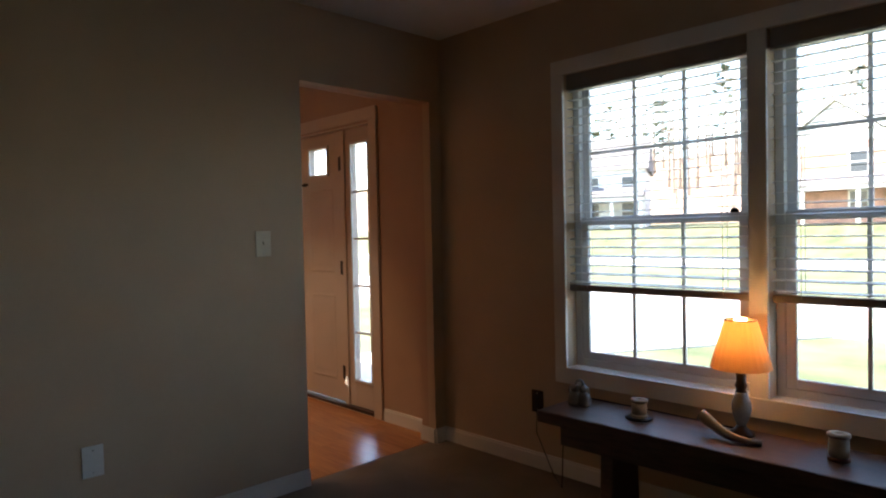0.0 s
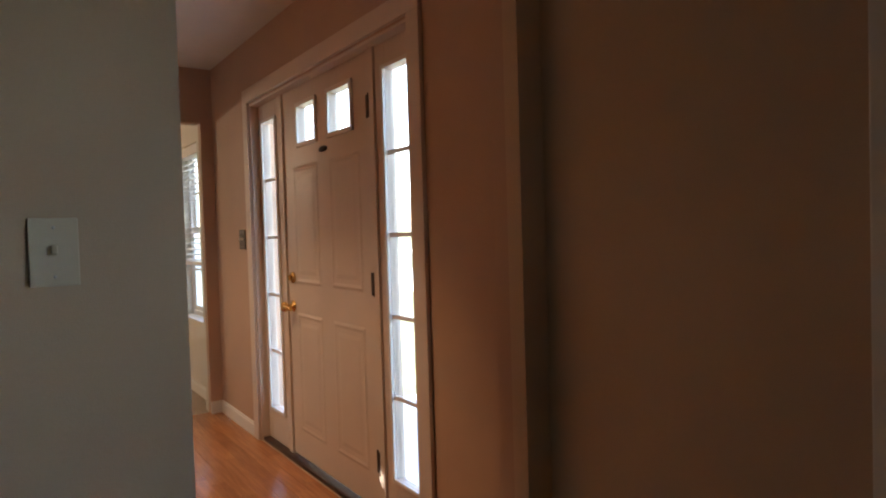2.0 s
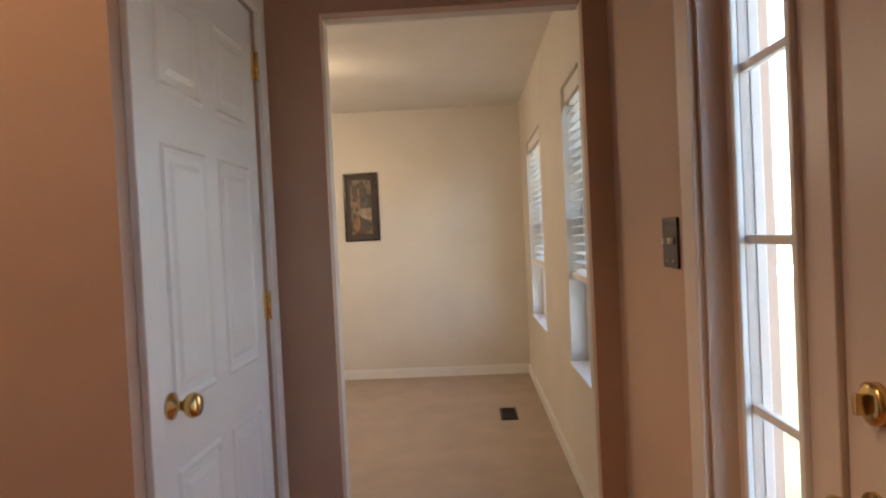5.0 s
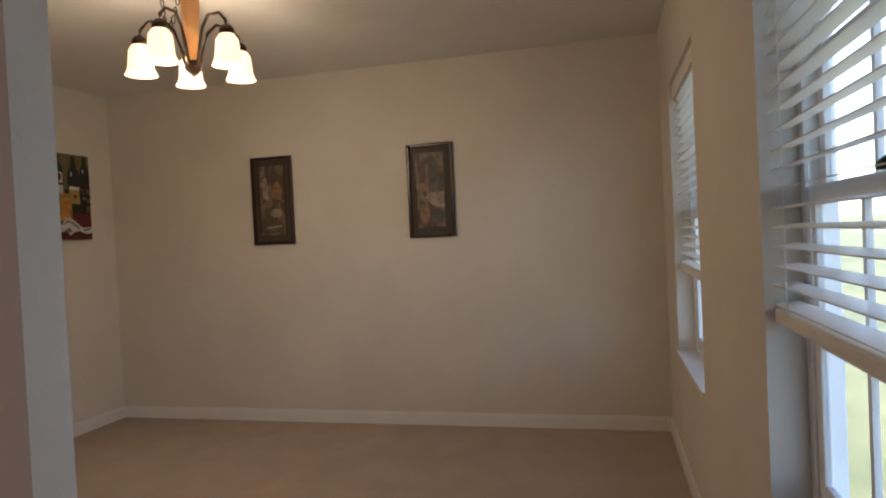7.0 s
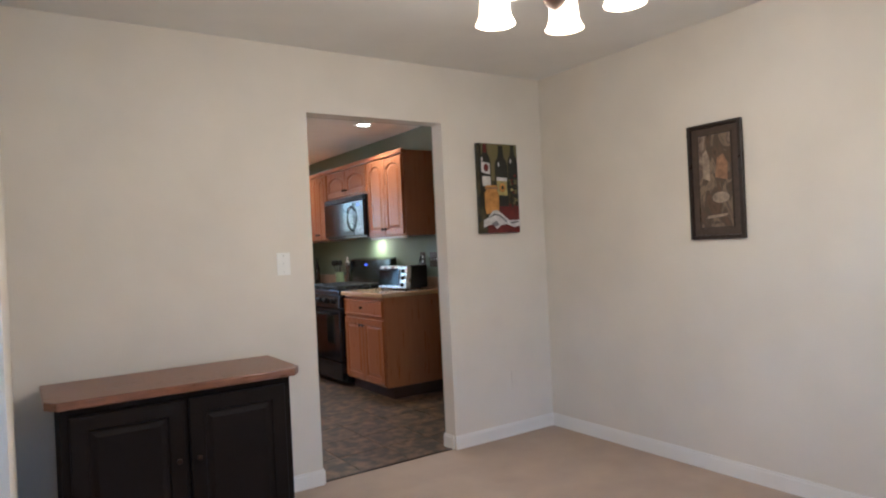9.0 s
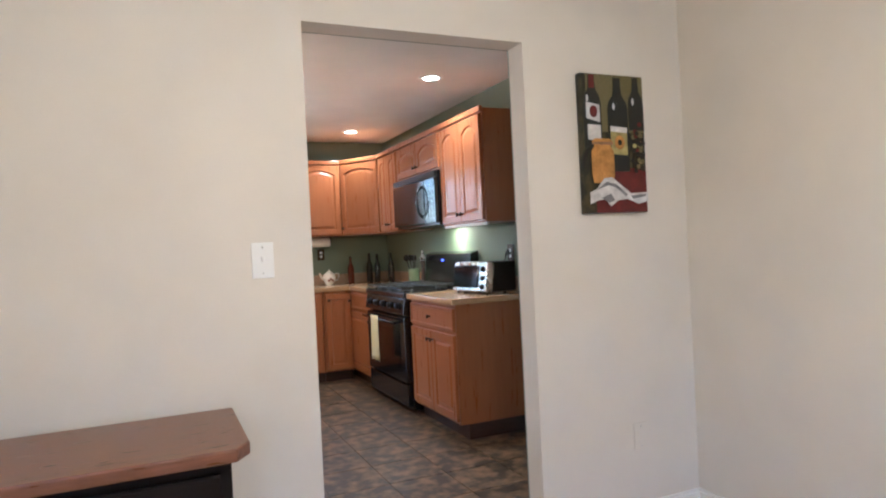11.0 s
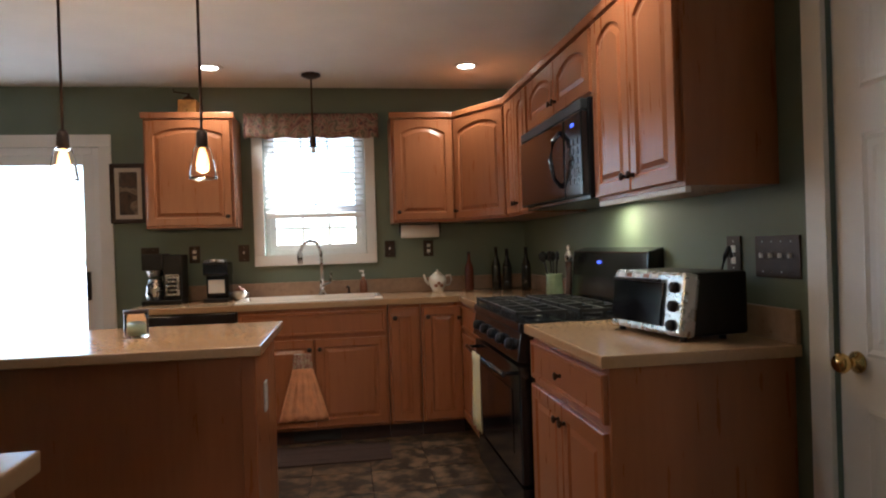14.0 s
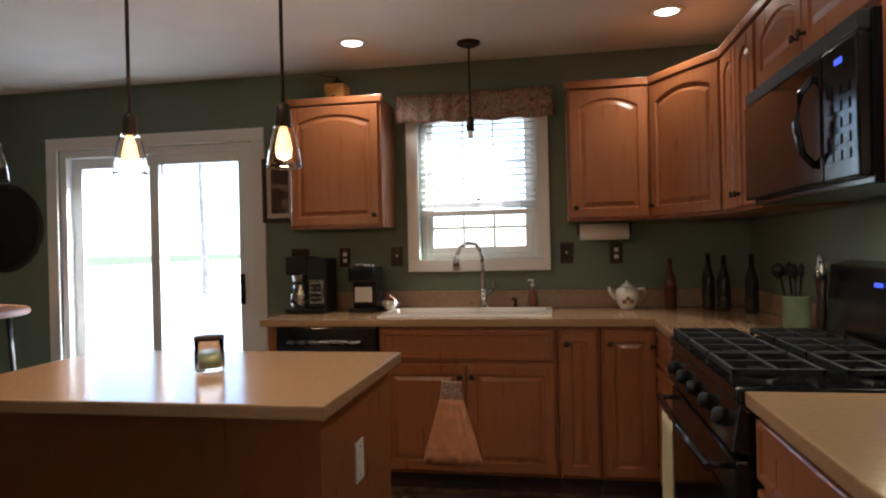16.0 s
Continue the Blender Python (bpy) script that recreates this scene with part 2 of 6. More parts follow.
    "bulb_on": glow("lit_lamp_bulb", (1.0, 0.55, 0.22), 3),
    "shade_on": glow("lit_alabaster_glass", (1.0, 0.62, 0.30), 0.45),
    "can_on": glow("lit_recessed_diffuser", (1.0, 0.86, 0.66), 3),
    "led": glow("blue_clock_display", (0.1, 0.15, 1.0), 0.2, (0.01, 0.01, 0.05)),
    # outdoors
    "grass": shade("winter_lawn", (0.065, 0.095, 0.032), 0.95, vary=0.3, scale=0.9, fine=60, bump=0.4, second=(0.13, 0.13, 0.06)),
    "concrete": shade("pale_concrete", (0.52, 0.50, 0.47), 0.85, vary=0.1, scale=2, fine=80, bump=0.1),
    "shrub": shade("evergreen_leaf", (0.05, 0.085, 0.03), 0.7, vary=0.4, scale=20),
    "bark": shade("grey_brown_bark", (0.35, 0.31, 0.27), 0.95, vary=0.3, scale=3, fine=30, bump=0.3),
    "needles": shade("pine_needles", (0.07, 0.10, 0.06), 0.9, vary=0.4, scale=4, fine=30),
    "leaf_litter": shade("brown_leaf_litter", (0.33, 0.23, 0.16), 0.95, vary=0.35, scale=0.5, fine=12, bump=0.3),
    "siding": shade("pale_lap_siding", (0.62, 0.61, 0.58), 0.7, vary=0.06, scale=2),
    "brick": shade("pale_red_brick_wall", (0.40, 0.23, 0.17), 0.85, vary=0.25, scale=3, fine=14, bump=0.2),
    "roof": shade("grey_asphalt_shingle", (0.16, 0.15, 0.15), 0.9, vary=0.2, scale=2, fine=30, bump=0.2),
    "dark_pane": shade("dark_house_window", (0.03, 0.035, 0.045), 0.08, vary=0.1, bump=0.0),
}


# ---- mesh helpers ----
def bx(x0, y0, z0, x1, y1, z1, bevel=0.0, bm=None):
    """A box, bevelled if asked, added to bm."""
    b = bmesh.new()
    bmesh.ops.create_cube(b, size=1)
    for v in b.verts:
        v.co = Vector(((x0 + x1) / 2 + v.co.x * (x1 - x0), (y0 + y1) / 2 + v.co.y * (y1 - y0), (z0 + z1) / 2 + v.co.z * (z1 - z0)))
    if bevel:
        bmesh.ops.bevel(b, geom=b.edges[:], offset=bevel, segments=2, profile=0.6, affect='EDGES')
    return merge(bm, b)


def merge(bm, b):
    if bm is None:
        return b
    me = bpy.data.meshes.new("tmp")
    b.to_mesh(me)
    bm.from_mesh(me)
    bpy.data.meshes.remove(me)
    b.free()
    return bm


def lathe(profile, at=(0, 0, 0), segs=20, bm=None, m=None):
    """A turned solid: profile is a list of (radius, height)."""
    b = bmesh.new()
    rings = []
    for r, z in profile:
        rings.append([b.verts.new((r * math.cos(2 * math.pi * i / segs), r * math.sin(2 * math.pi * i / segs), z)) for i in range(segs)])
    for a, c in zip(rings, rings[1:]):
        for i in range(segs):
            f = b.faces.new((a[i], a[(i + 1) % segs], c[(i + 1) % segs], c[i]))
            f.smooth = True
    if profile[0][0] > 0.0005:
        b.faces.new(rings[0][::-1])
    if profile[-1][0] > 0.0005:
        b.faces.new(rings[-1])
    b.transform((m if m else Matrix.Translation(at)))
    bmesh.ops.remove_doubles(b, verts=b.verts, dist=1e-6)
    return merge(bm, b)


def tube(pts, r, segs=8, bm=None, taper=1.0):
    """A rod bent along points."""
    b = bmesh.new()
    pts = [Vector(p) for p in pts]
    rings = []
    for i, p in enumerate(pts):
        d = (pts[min(i + 1, len(pts) - 1)] - pts[max(i - 1, 0)]).normalized()
        up = Vector((0, 0, 1)) if abs(d.z) < 0.95 else Vector((1, 0, 0))
        s = d.cross(up).normalized()
        u = s.cross(d)
        rr = r * (1 + (taper - 1) * i / (len(pts) - 1))
        rings.append([b.verts.new(p + s * rr * math.cos(2 * math.pi * k / segs) + u * rr * math.sin(2 * math.pi * k / segs)) for k in range(segs)])
    for a, c in zip(rings, rings[1:]):
        for k in range(segs):
            f = b.faces.new((a[k], a[(k + 1) % segs], c[(k + 1) % segs], c[k]))
            f.smooth = True
    b.faces.new(rings[0][::-1]), b.faces.new(rings[-1])
    bmesh.ops.recalc_face_normals(b, faces=b.faces)
    return merge(bm, b)


def prism(poly, axis, a, b2, bevel=0.0, bm=None):
    """A polygon of (u, v) pushed along an axis from a to b2."""
    b = bmesh.new()
    put = {"x": lambda u, v, w: (w, u, v), "y": lambda u, v, w: (u, w, v), "z": lambda u, v, w: (u, v, w)}[axis]
    lo = [b.verts.new(put(u, v, a)) for u, v in poly]
    hi = [b.verts.new(put(u, v, b2)) for u, v in poly]
    b.faces.new(lo), b.faces.new(hi[::-1])
    n = len(poly)
    for i in range(n):
        b.faces.new((lo[i], hi[i], hi[(i + 1) % n], lo[(i + 1) % n]))
    bmesh.ops.recalc_face_normals(b, faces=b.faces)
    if bevel:
        bmesh.ops.bevel(b, geom=b.edges[:], offset=bevel, segments=2, profile=0.6, affect='EDGES')
    return merge(bm, b)


def mesh_of(name, bm, material):
    me = bpy.data.meshes.new(name)
    bm.to_mesh(me)
    bm.free()
    me.materials.append(M[material])
    return me


def thing(name, base=(0, 0, 0), label="", category="", group="", kind=""):
    ob = new(name)
    ob.empty_display_size = 0.05
    ob.matrix_basis = Matrix.Translation(base)
    return tagged(ob, label, category, group, kind)


def part(name, bm, material, parent, label=""):
    """One mesh under a thing or a part; coordinates are those of the room."""
    ob = new(name, bm if isinstance(bm, bpy.types.Mesh) else mesh_of(name, bm, material))
    ob.parent = parent
    if parent.parent is None:
        ob.matrix_parent_inverse = parent.matrix_basis.inverted()
    return tagged(ob, label)


def setting(name, bm, material, label="", category=""):
    return tagged(new(name, mesh_of(name, bm, material)), label, category, kind="structure")


def solo(name, bm, material, label, category, group=""):
    return tagged(new(name, mesh_of(name, bm, material)), label, category, group)


def frame_axes(origin, u, n):
    """A pose whose x runs along u, y up and z out along n."""
    u, n = Vector(u).normalized(), Vector(n).normalized()
    v = Vector((0, 0, 1))
    m = Matrix((u, v, n)).transposed().to_4x4()
    m.translation = origin
    return m


def panel_door(w, h, rail=0.055, arch=0.0, thick=0.02, m=None, raise_=True):
    """A cabinet or house door leaf: frame, recessed border and raised field; arch lifts the top of the field."""
    b = bmesh.new()
    n = 10 if arch else 1
    x0, x1, y0, y1 = rail, w - rail, rail, h - rail - arch
    inner = [(x0, y0), (x1, y0), (x1, y1)]
    outer = [(0, 0), (w, 0), (w, h)]
    if arch:
        for i in range(1, n):
            t = i / n
            x = x1 + (x0 - x1) * t
            inner.append((x, y1 + arch * math.sin(math.pi * t) ** 0.8))
            outer.append((w - w * t, h))
    inner.append((x0, y1)), outer.append((0, h))

    def loop(pts, z):
        return [b.verts.new((x, y, z)) for x, y in pts]

    cx, cy = (x0 + x1) / 2, (y0 + y1) / 2

    def shrink(pts, d):
        return [(x + d * (1 if x < cx else -1) * min(1, abs(x - cx) / max(1e-4, (x1 - x0) / 2)), y + (d if y < cy else -d)) for x, y in pts]

    back, edge = loop(outer, 0), loop(outer, thick - 0.004)
    face = loop(shrink(outer, 0.004), thick)
    lip = loop(inner, thick)
    dip = loop(shrink(inner, 0.006), thick - 0.009)
    rings = [back, edge, face, lip, dip]
    if raise_:
        rings += [loop(shrink(inner, 0.016), thick - 0.009), loop(shrink(inner, 0.034), thick - 0.002)]
    for a, c in zip(rings, rings[1:]):
        k = len(a)
        for i in range(k):
            b.faces.new((a[i], a[(i + 1) % k], c[(i + 1) % k], c[i]))
    b.faces.new(rings[-1]), b.faces.new(back[::-1])
    bmesh.ops.recalc_face_normals(b, faces=b.faces)
    if m:
        b.transform(m)
    return b


def knob_bm(m, r=0.015, out=0.028):
    return lathe([(r * 0.55, 0), (r * 0.4, out * 0.45), (r, out * 0.7), (r * 0.95, out * 0.9), (r * 0.5, out), (0, out)], segs=12, m=m)


def wall(name, axis, at, thick, a, b, z0, z1, holes, material, label):
    """A wall along x or y (axis), its room face at `at`, with openings (a, b, z0, z1) through it."""
    bm = None
    cuts = sorted({a, b, *[v for h in holes for v in h[:2]]})
    for s, e in zip(cuts, cuts[1:]):
        mid = (s + e) / 2
        hs = sorted([(h[2], h[3]) for h in holes if h[0] <= mid <= h[1]])
        z = z0
        spans = []
        for lo, hi in hs:
            spans.append((z, lo))
            z = hi
        spans.append((z, z1))
        for lo, hi in spans:
            if hi - lo > 0.001:
                q = (s, at, lo, e, at + thick, hi) if axis == "x" else (at, s, lo, at + thick, e, hi)
                bm = bx(*q, bm=bm)
    return setting(name, bm, material, label, "wall")


# ---- the plan, in metres ----
H = 2.44
XL, XH, XD, XE, XK = 2.74, 6.10, 6.22, 9.75, 9.85     # living/hall wall, hall/dining wall, dining east, kitchen east
YK, YB = 3.99, 8.50                                    # dining/kitchen wall, back wall
LW = ((-0.05, 0.855, 0.56, 2.06), (0.93, 1.83, 0.56, 2.06))
DW = ((6.29, 7.22, 0.59, 2.00), (8.27, 9.20, 0.59, 2.00))
DOOR = (3.44, 5.28, 0.0, 2.05)
KW = (7.91, 8.64, 1.22, 2.16)
SL = (5.36, 6.80, 0.02, 2.02)

# front wall in three stretches, each in its room's paint
wall("wall_front_living", "x", -0.15, 0.15, -3.0, XL, -0.4, H, LW, "living_wall", "taupe painted living room window wall")
wall("wall_front_hall", "x", -0.15, 0.15, XL, XH + 0.06, -0.4, 5.0, (DOOR,), "hall_wall", "terracotta tan painted entry wall")
wall("wall_front_dining", "x", -0.15, 0.15, XH + 0.06, XK + 0.15, -0.4, H, DW, "dining_wall", "cream painted dining room window wall")
# living to hall
wall("wall_living_hall", "y", XL, 0.06, 0.0, 4.2, 0, H, ((0.09, 0.98, 0, 2.055),), "living_wall", "taupe painted wall with a cased-less opening")
wall("wall_hall_west", "y", XL + 0.06, 0.06, 0.0, 4.2, 0, 5.0, ((0.09, 0.98, 0, 2.055),), "hall_wall", "terracotta tan painted hall wall")
wall("wall_living_back", "x", 4.2, 0.12, -3.0, XL + 0.06, 0, H, (), "living_wall", "taupe painted living room back wall")
wall("wall_living_west", "y", -3.12, 0.12, -0.15, 4.32, 0, H, (), "living_wall", "taupe painted living room side wall")
# hall to dining
wall("wall_hall_east", "y", XH, 0.06, 0.0, 1.23, 0, H, ((0.085, 0.98, 0, 2.06),), "hall_wall", "terracotta tan hall wall with an opening")
wall("wall_dining_west", "y", XH + 0.06, 0.06, 0.0, 1.9, 0, H, ((0.085, 0.98, 0, 2.06),), "dining_wall", "cream painted dining room wall with an opening")
wall("wall_dining_west_inner", "y", XD, 0.365, 1.9, YK, 0, H, (), "dining_wall", "cream painted dining room side wall")
wall("wall_dining_east", "y", XE, 0.12, 0.0, YK + 0.06, 0, H, (), "dining_wall", "cream painted dining room end wall")
# dining to kitchen
KO = (8.0, 8.905, 0, 2.08)
wall("wall_dining_kitchen", "x", YK, 0.112, XD, XE, 0, H, (KO,), "dining_wall", "cream painted wall with a kitchen opening")
wall("wall_kitchen_south", "x", YK + 0.112, 0.008, 4.6, XK + 0.02, 0, H, (KO,), "kitchen_wall", "sage green kitchen wall with an opening")
wall("wall_kitchen_east", "y", XK, 0.15, YK + 0.06, YB + 0.15, 0, H, ((4.50, 5.33, 0, 2.05),), "kitchen_wall", "sage green painted kitchen wall")
wall("wall_kitchen_back", "x", YB, 0.15, 4.5, XK, -0.4, H, (KW, SL), "kitchen_wall", "sage green painted kitchen back wall")
wall("wall_kitchen_west", "y", 4.5, 0.12, YK + 0.06, YB, 0, H, (), "kitchen_wall", "sage green painted kitchen side wall")
# stairwell and closet
wall("wall_stair", "y", 5.10, 0.10, 1.17, 4.2, 0, 5.0, (), "hall_wall", "terracotta tan stair wall")
CD = (5.20, 5.98, 0.0, 2.04)
wall("wall_closet", "x", 1.17, 0.06, 5.20, XH, 0, 5.0, (CD,), "hall_wall", "terracotta tan closet wall")
wall("wall_hall_back", "x", 4.2, 0.12, XL + 0.06, 5.2, 0, 5.0, (), "hall_wall", "terracotta tan hall back wall")
wall("wall_hall_upper", "y", XH, 0.06, 0.0, 1.17, H + 0.1, 5.0, (), "hall_wall", "terracotta tan upper hall wall")

# floors
setting("floor_living", bx(-3.0, 0, -0.3, XL + 0.04, 4.2, 0), "carpet_dark", "brown grey living room carpet", "carpet")
setting("floor_dining", bx(XH + 0.05, 0, -0.3, XE, YK + 0.03, 0), "carpet", "beige dining room carpet", "carpet")
hall_floor = setting("floor_hall", bx(XL + 0.04, 0, -0.3, XH + 0.05, 4.2, -0.004), "joint", "glossy red oak strip floor", "wood floor")
kitchen_floor = setting("floor_kitchen", bx(4.6, YK + 0.03, -0.3, XK, YB, -0.004), "joint", "dark slate-look tile floor", "tile floor")
setting("ceiling_living", bx(-3.0, 0, H, XL + 0.06, 4.2, H + 0.1), "ceiling", "white painted ceiling", "ceiling")
bm = bx(XL + 0.12, 0, H, XH, 1.10, H + 0.1)
bx(XL + 0.12, 1.10, H, 4.0, 4.2, H + 0.1, bm=bm)
setting("ceiling_hall", bm, "ceiling", "white painted ceiling open above the stairs", "ceiling")
setting("ceiling_stairwell", bx(XL + 0.06, 0, 5.0, XH + 0.06, 4.3, 5.1), "ceiling", "white painted stairwell ceiling", "ceiling")
setting("ceiling_dining", bx(XD - 0.06, 0, H, XE, YK + 0.06, H + 0.1), "ceiling", "white painted ceiling", "ceiling")
setting("ceiling_kitchen", bx(4.5, YK + 0.06, H, XK, YB, H + 0.1), "ceiling", "white painted ceiling", "ceiling")
setting("ceiling_closet", bx(5.2, 1.23, H, XH + 0.1, YK, H + 0.1), "ceiling", "white painted ceiling", "ceiling")


# baseboards
def baseboard(name, x0, y0, x1, y1, side):
    """Runs from one point to another along a wall; side is the way out from the wall."""
    t, h = 0.014, 0.085
    if y0 == y1:
        ya, yb = sorted((y0, y0 + side * t))
        b = bx(min(x0, x1), ya, 0, max(x0, x1), yb, h - 0.012)
        bx(min(x0, x1), *sorted((y0, y0 + side * t * 0.6))[:1], h - 0.012, max(x0, x1), sorted((y0, y0 + side * t * 0.6))[1], h, bm=b)
    else:
        xa, xb = sorted((x0, x0 + side * t))
        b = bx(xa, min(y0, y1), 0, xb, max(y0, y1), h - 0.012)
        xc, xd = sorted((x0, x0 + side * t * 0.6))
        bx(xc, min(y0, y1), h - 0.012, xd, max(y0, y1), h, bm=b)
    return setting(name, b, "trim", "white painted baseboard", "baseboard")


for i, (a, b, c, d, s) in enumerate([
        (-3, 0, XL, 0, 1), (XL, 0.014, XL, 0.09, -1), (XL, 0.98, XL, 4.2, -1), (XL + 0.12, 0, 3.335, 0, 1), (5.385, 0, XH, 0, 1),
        (XH, 0.014, XH, 0.085, -1), (XH, 0.98, XH, 1.17, -1), (XD, 0.014, XD, 0.085, 1), (XD, 0.98, XD, 1.9, 1), (6.585, 1.9, 6.585, YK, 1),
        (XD, 0, XE, 0, 1), (XE, 0.014, XE, YK, -1), (6.599, YK, 8.0, YK, -1), (8.905, YK, XE - 0.014, YK, -1),
        (8.905, YK + 0.014, 8.905, YK + 0.12, -1), (2.865, 1.2, 2.865, 4.2, 1)]):
    baseboard("baseboard_%d" % (i + 1), a, b, c, d, s)
baseboard("baseboard_17", XL - 0.0, 0.09, XL + 0.12, 0.09, 1)
baseboard("baseboard_18", XH, 0.98, XD, 0.98, -1)
baseboard("baseboard_19", 8.0, YK, 8.0, YK + 0.12, 1)


# ---- windows and blinds ----
def sash_window(name, x0, x1, z0, z1, yin, out, label, cols=3, mid=None, lock=0.5):
    """A double-hung vinyl window in an opening; yin is its inner face and out (+1 or -1) the way outdoors."""
    w = thing(name, ((x0 + x1) / 2, yin, z0), label, "window", kind="structure")
    d = 0.05 * out
    mid = mid if mid else (z0 + z1) / 2 + 0.02

    def slab(a, za, b, zb, ya, yb, bm=None, bev=0.004):
        lo, hi = sorted((ya, yb))
        return bx(a, lo, za, b, hi, zb, bev, bm)

    f = 0.035
    fr = slab(x0, z0, x0 + f, z1, yin, yin + 1.4 * d)
    slab(x1 - f, z0, x1, z1, yin, yin + 1.4 * d, fr)
    slab(x0 + f, z0, x1 - f, z0 + f, yin, yin + 1.4 * d, fr), slab(x0 + f, z1 - f, x1 - f, z1, yin, yin + 1.4 * d, fr)
    part("window_frame", fr, "vinyl", w)
    for nm, a, b, off in (("lower_sash", z0 + f, mid + 0.018, 0.15), ("upper_sash", mid - 0.018, z1 - f, 0.62)):
        s, ya, yb = 0.04, yin + off * d, yin + (off + 0.42) * d
        sb = slab(x0 + f, a, x0 + f + s, b, ya, yb)
        slab(x1 - f - s, a, x1 - f, b, ya, yb, sb)
        slab(x0 + f + s, a, x1 - f - s, a + s, ya, yb, sb), slab(x0 + f + s, b - s, x1 - f - s, b, ya, yb, sb)
        sash = part(nm, sb, "vinyl", w)
        gx0, gx1, gz0, gz1 = x0 + f + s, x1 - f - s, a + s, b - s
        ym = (ya + yb) / 2
        pane = part("pane", slab(gx0, gz0, gx1, gz1, ym - 0.002, ym + 0.002, bev=0), "glass", sash)
        pane.visible_shadow = False
        for k in range(1, cols):
            xx = gx0 + (gx1 - gx0) * k / cols
            part("muntin", slab(xx - 0.008, gz0, xx + 0.008, gz1, ym - 0.007, ym + 0.007, bev=0), "vinyl", sash)
        zz = (gz0 + gz1) / 2
        part("muntin", slab(gx0, zz - 0.008, gx1, zz + 0.008, ym - 0.0065, ym + 0.0065, bev=0), "vinyl", sash)
    lk = lathe([(0.018, 0), (0.018, 0.012), (0.006, 0.022), (0, 0.022)], (x0 + (x1 - x0) * lock, yin + 0.1 * d, mid + 0.018), 10)
    part("sash_lock", lk, "black_plastic", w, "small dark sash lock")
    return w


def blind(x0, x1, ztop, zbot, y, label, tilt=12, rail_mat="taupe_slat", step=0.044, depth=0.048, group=""):
    """A raised wooden blind: headrail valance, slats, bottom rail and cords."""
    b = thing("window_blind", ((x0 + x1) / 2, y, zbot), label, "blind", group)
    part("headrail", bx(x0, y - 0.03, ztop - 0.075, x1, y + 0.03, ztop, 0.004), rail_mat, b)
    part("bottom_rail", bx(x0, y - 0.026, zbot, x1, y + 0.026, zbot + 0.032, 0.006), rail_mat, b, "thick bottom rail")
    me = mesh_of("slat", bx(-(x1 - x0) / 2, -depth / 2, -0.0014, (x1 - x0) / 2, depth / 2, 0.0014), "slat")
    z = zbot + 0.045
    while z < ztop - 0.08:
        s = part("slat", me, "slat", b)
        s.matrix_basis = pose((x0 + x1) / 2, y, z, tilt + random.uniform(-2, 2), 0, random.uniform(-0.15, 0.15))
        z += step
    for k in (0.12, 0.88):
        xx = x0 + (x1 - x0) * k
        c = tube([(xx, y - 0.026, zbot + 0.02), (xx, y - 0.026, ztop - 0.06)], 0.0012, 5)
        tube([(xx, y + 0.026, zbot + 0.02), (xx, y + 0.026, ztop - 0.06)], 0.0012, 5, c)
        part("cord", c, "slat", b)
    return b


def casing(name, x0, x1, z0, z1, y, side, w=0.09, sill=True, label="white painted window casing"):
    """Flat trim round an opening in a wall along x, standing proud on `side`."""
    a, b = sorted((y, y + side * 0.018))
    bm = bx(x0 - w, a, z0, x0, b, z1, 0.004)
    bx(x1, a, z0, x1 + w, b, z1, 0.004, bm), bx(x0 - w, a, z1, x1 + w, b, z1 + w, 0.004, bm)
    if sill:
        bx(x0 - w, a, z0 - w, x1 + w, b, z0, 0.004, bm)
    return setting(name, bm, "trim", label, "trim")


n = 0
for (a, b, c, d) in LW:
    n += 1
    sash_window("window_%d" % n, a, b, c + 0.012, d, -0.075, -1, "white double-hung window with a muntin grid", mid=1.315, lock=0.1)
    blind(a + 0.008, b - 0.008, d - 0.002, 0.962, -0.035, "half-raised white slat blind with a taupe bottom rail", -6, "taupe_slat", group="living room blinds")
casing("window_casing_1", -0.05, 1.83, 0.56, 2.06, 0.0, 1, 0.072)
setting("window_mullion_trim", bx(0.855, 0.0, 0.56, 0.93, 0.016, 2.06, 0.004), "trim", "white painted mullion between two windows", "trim")
setting("window_stool_1", bx(-0.05, -0.075, 0.558, 1.83, 0.02, 0.572, 0.003), "trim", "white window stool catching daylight", "trim")
for (a, b, c, d) in DW:
    n += 1
    sash_window("window_%d" % n, a, b, c + 0.012, d, -0.085, -1, "white double-hung window in a drywall recess", mid=1.32)
    blind(a + 0.01, b - 0.01, d - 0.002, 1.03, -0.045, "white slat blind lowered over half the window", -9, "slat", group="dining room blinds")
    setting("window_stool_%d" % n, bx(a, -0.085, c - 0.002, b, 0.012, c + 0.012, 0.003), "trim", "white painted window stool", "trim")
n += 1
sash_window("window_%d" % n, KW[0], KW[1], KW[2], KW[3], YB + 0.07, 1, "white kitchen window over the sink", mid=1.56)
casing("window_casing_5", KW[0], KW[1], KW[2], KW[3], YB, -1, 0.075, label="cream painted kitchen window casing")
blind(KW[0] + 0.01, KW[1] - 0.01, KW[3] - 0.002, 1.49, YB + 0.035, "white slat blind raised above the sink", 20, "slat", 0.04)

# ---- front door, sidelights and casing ----
yd = -0.05


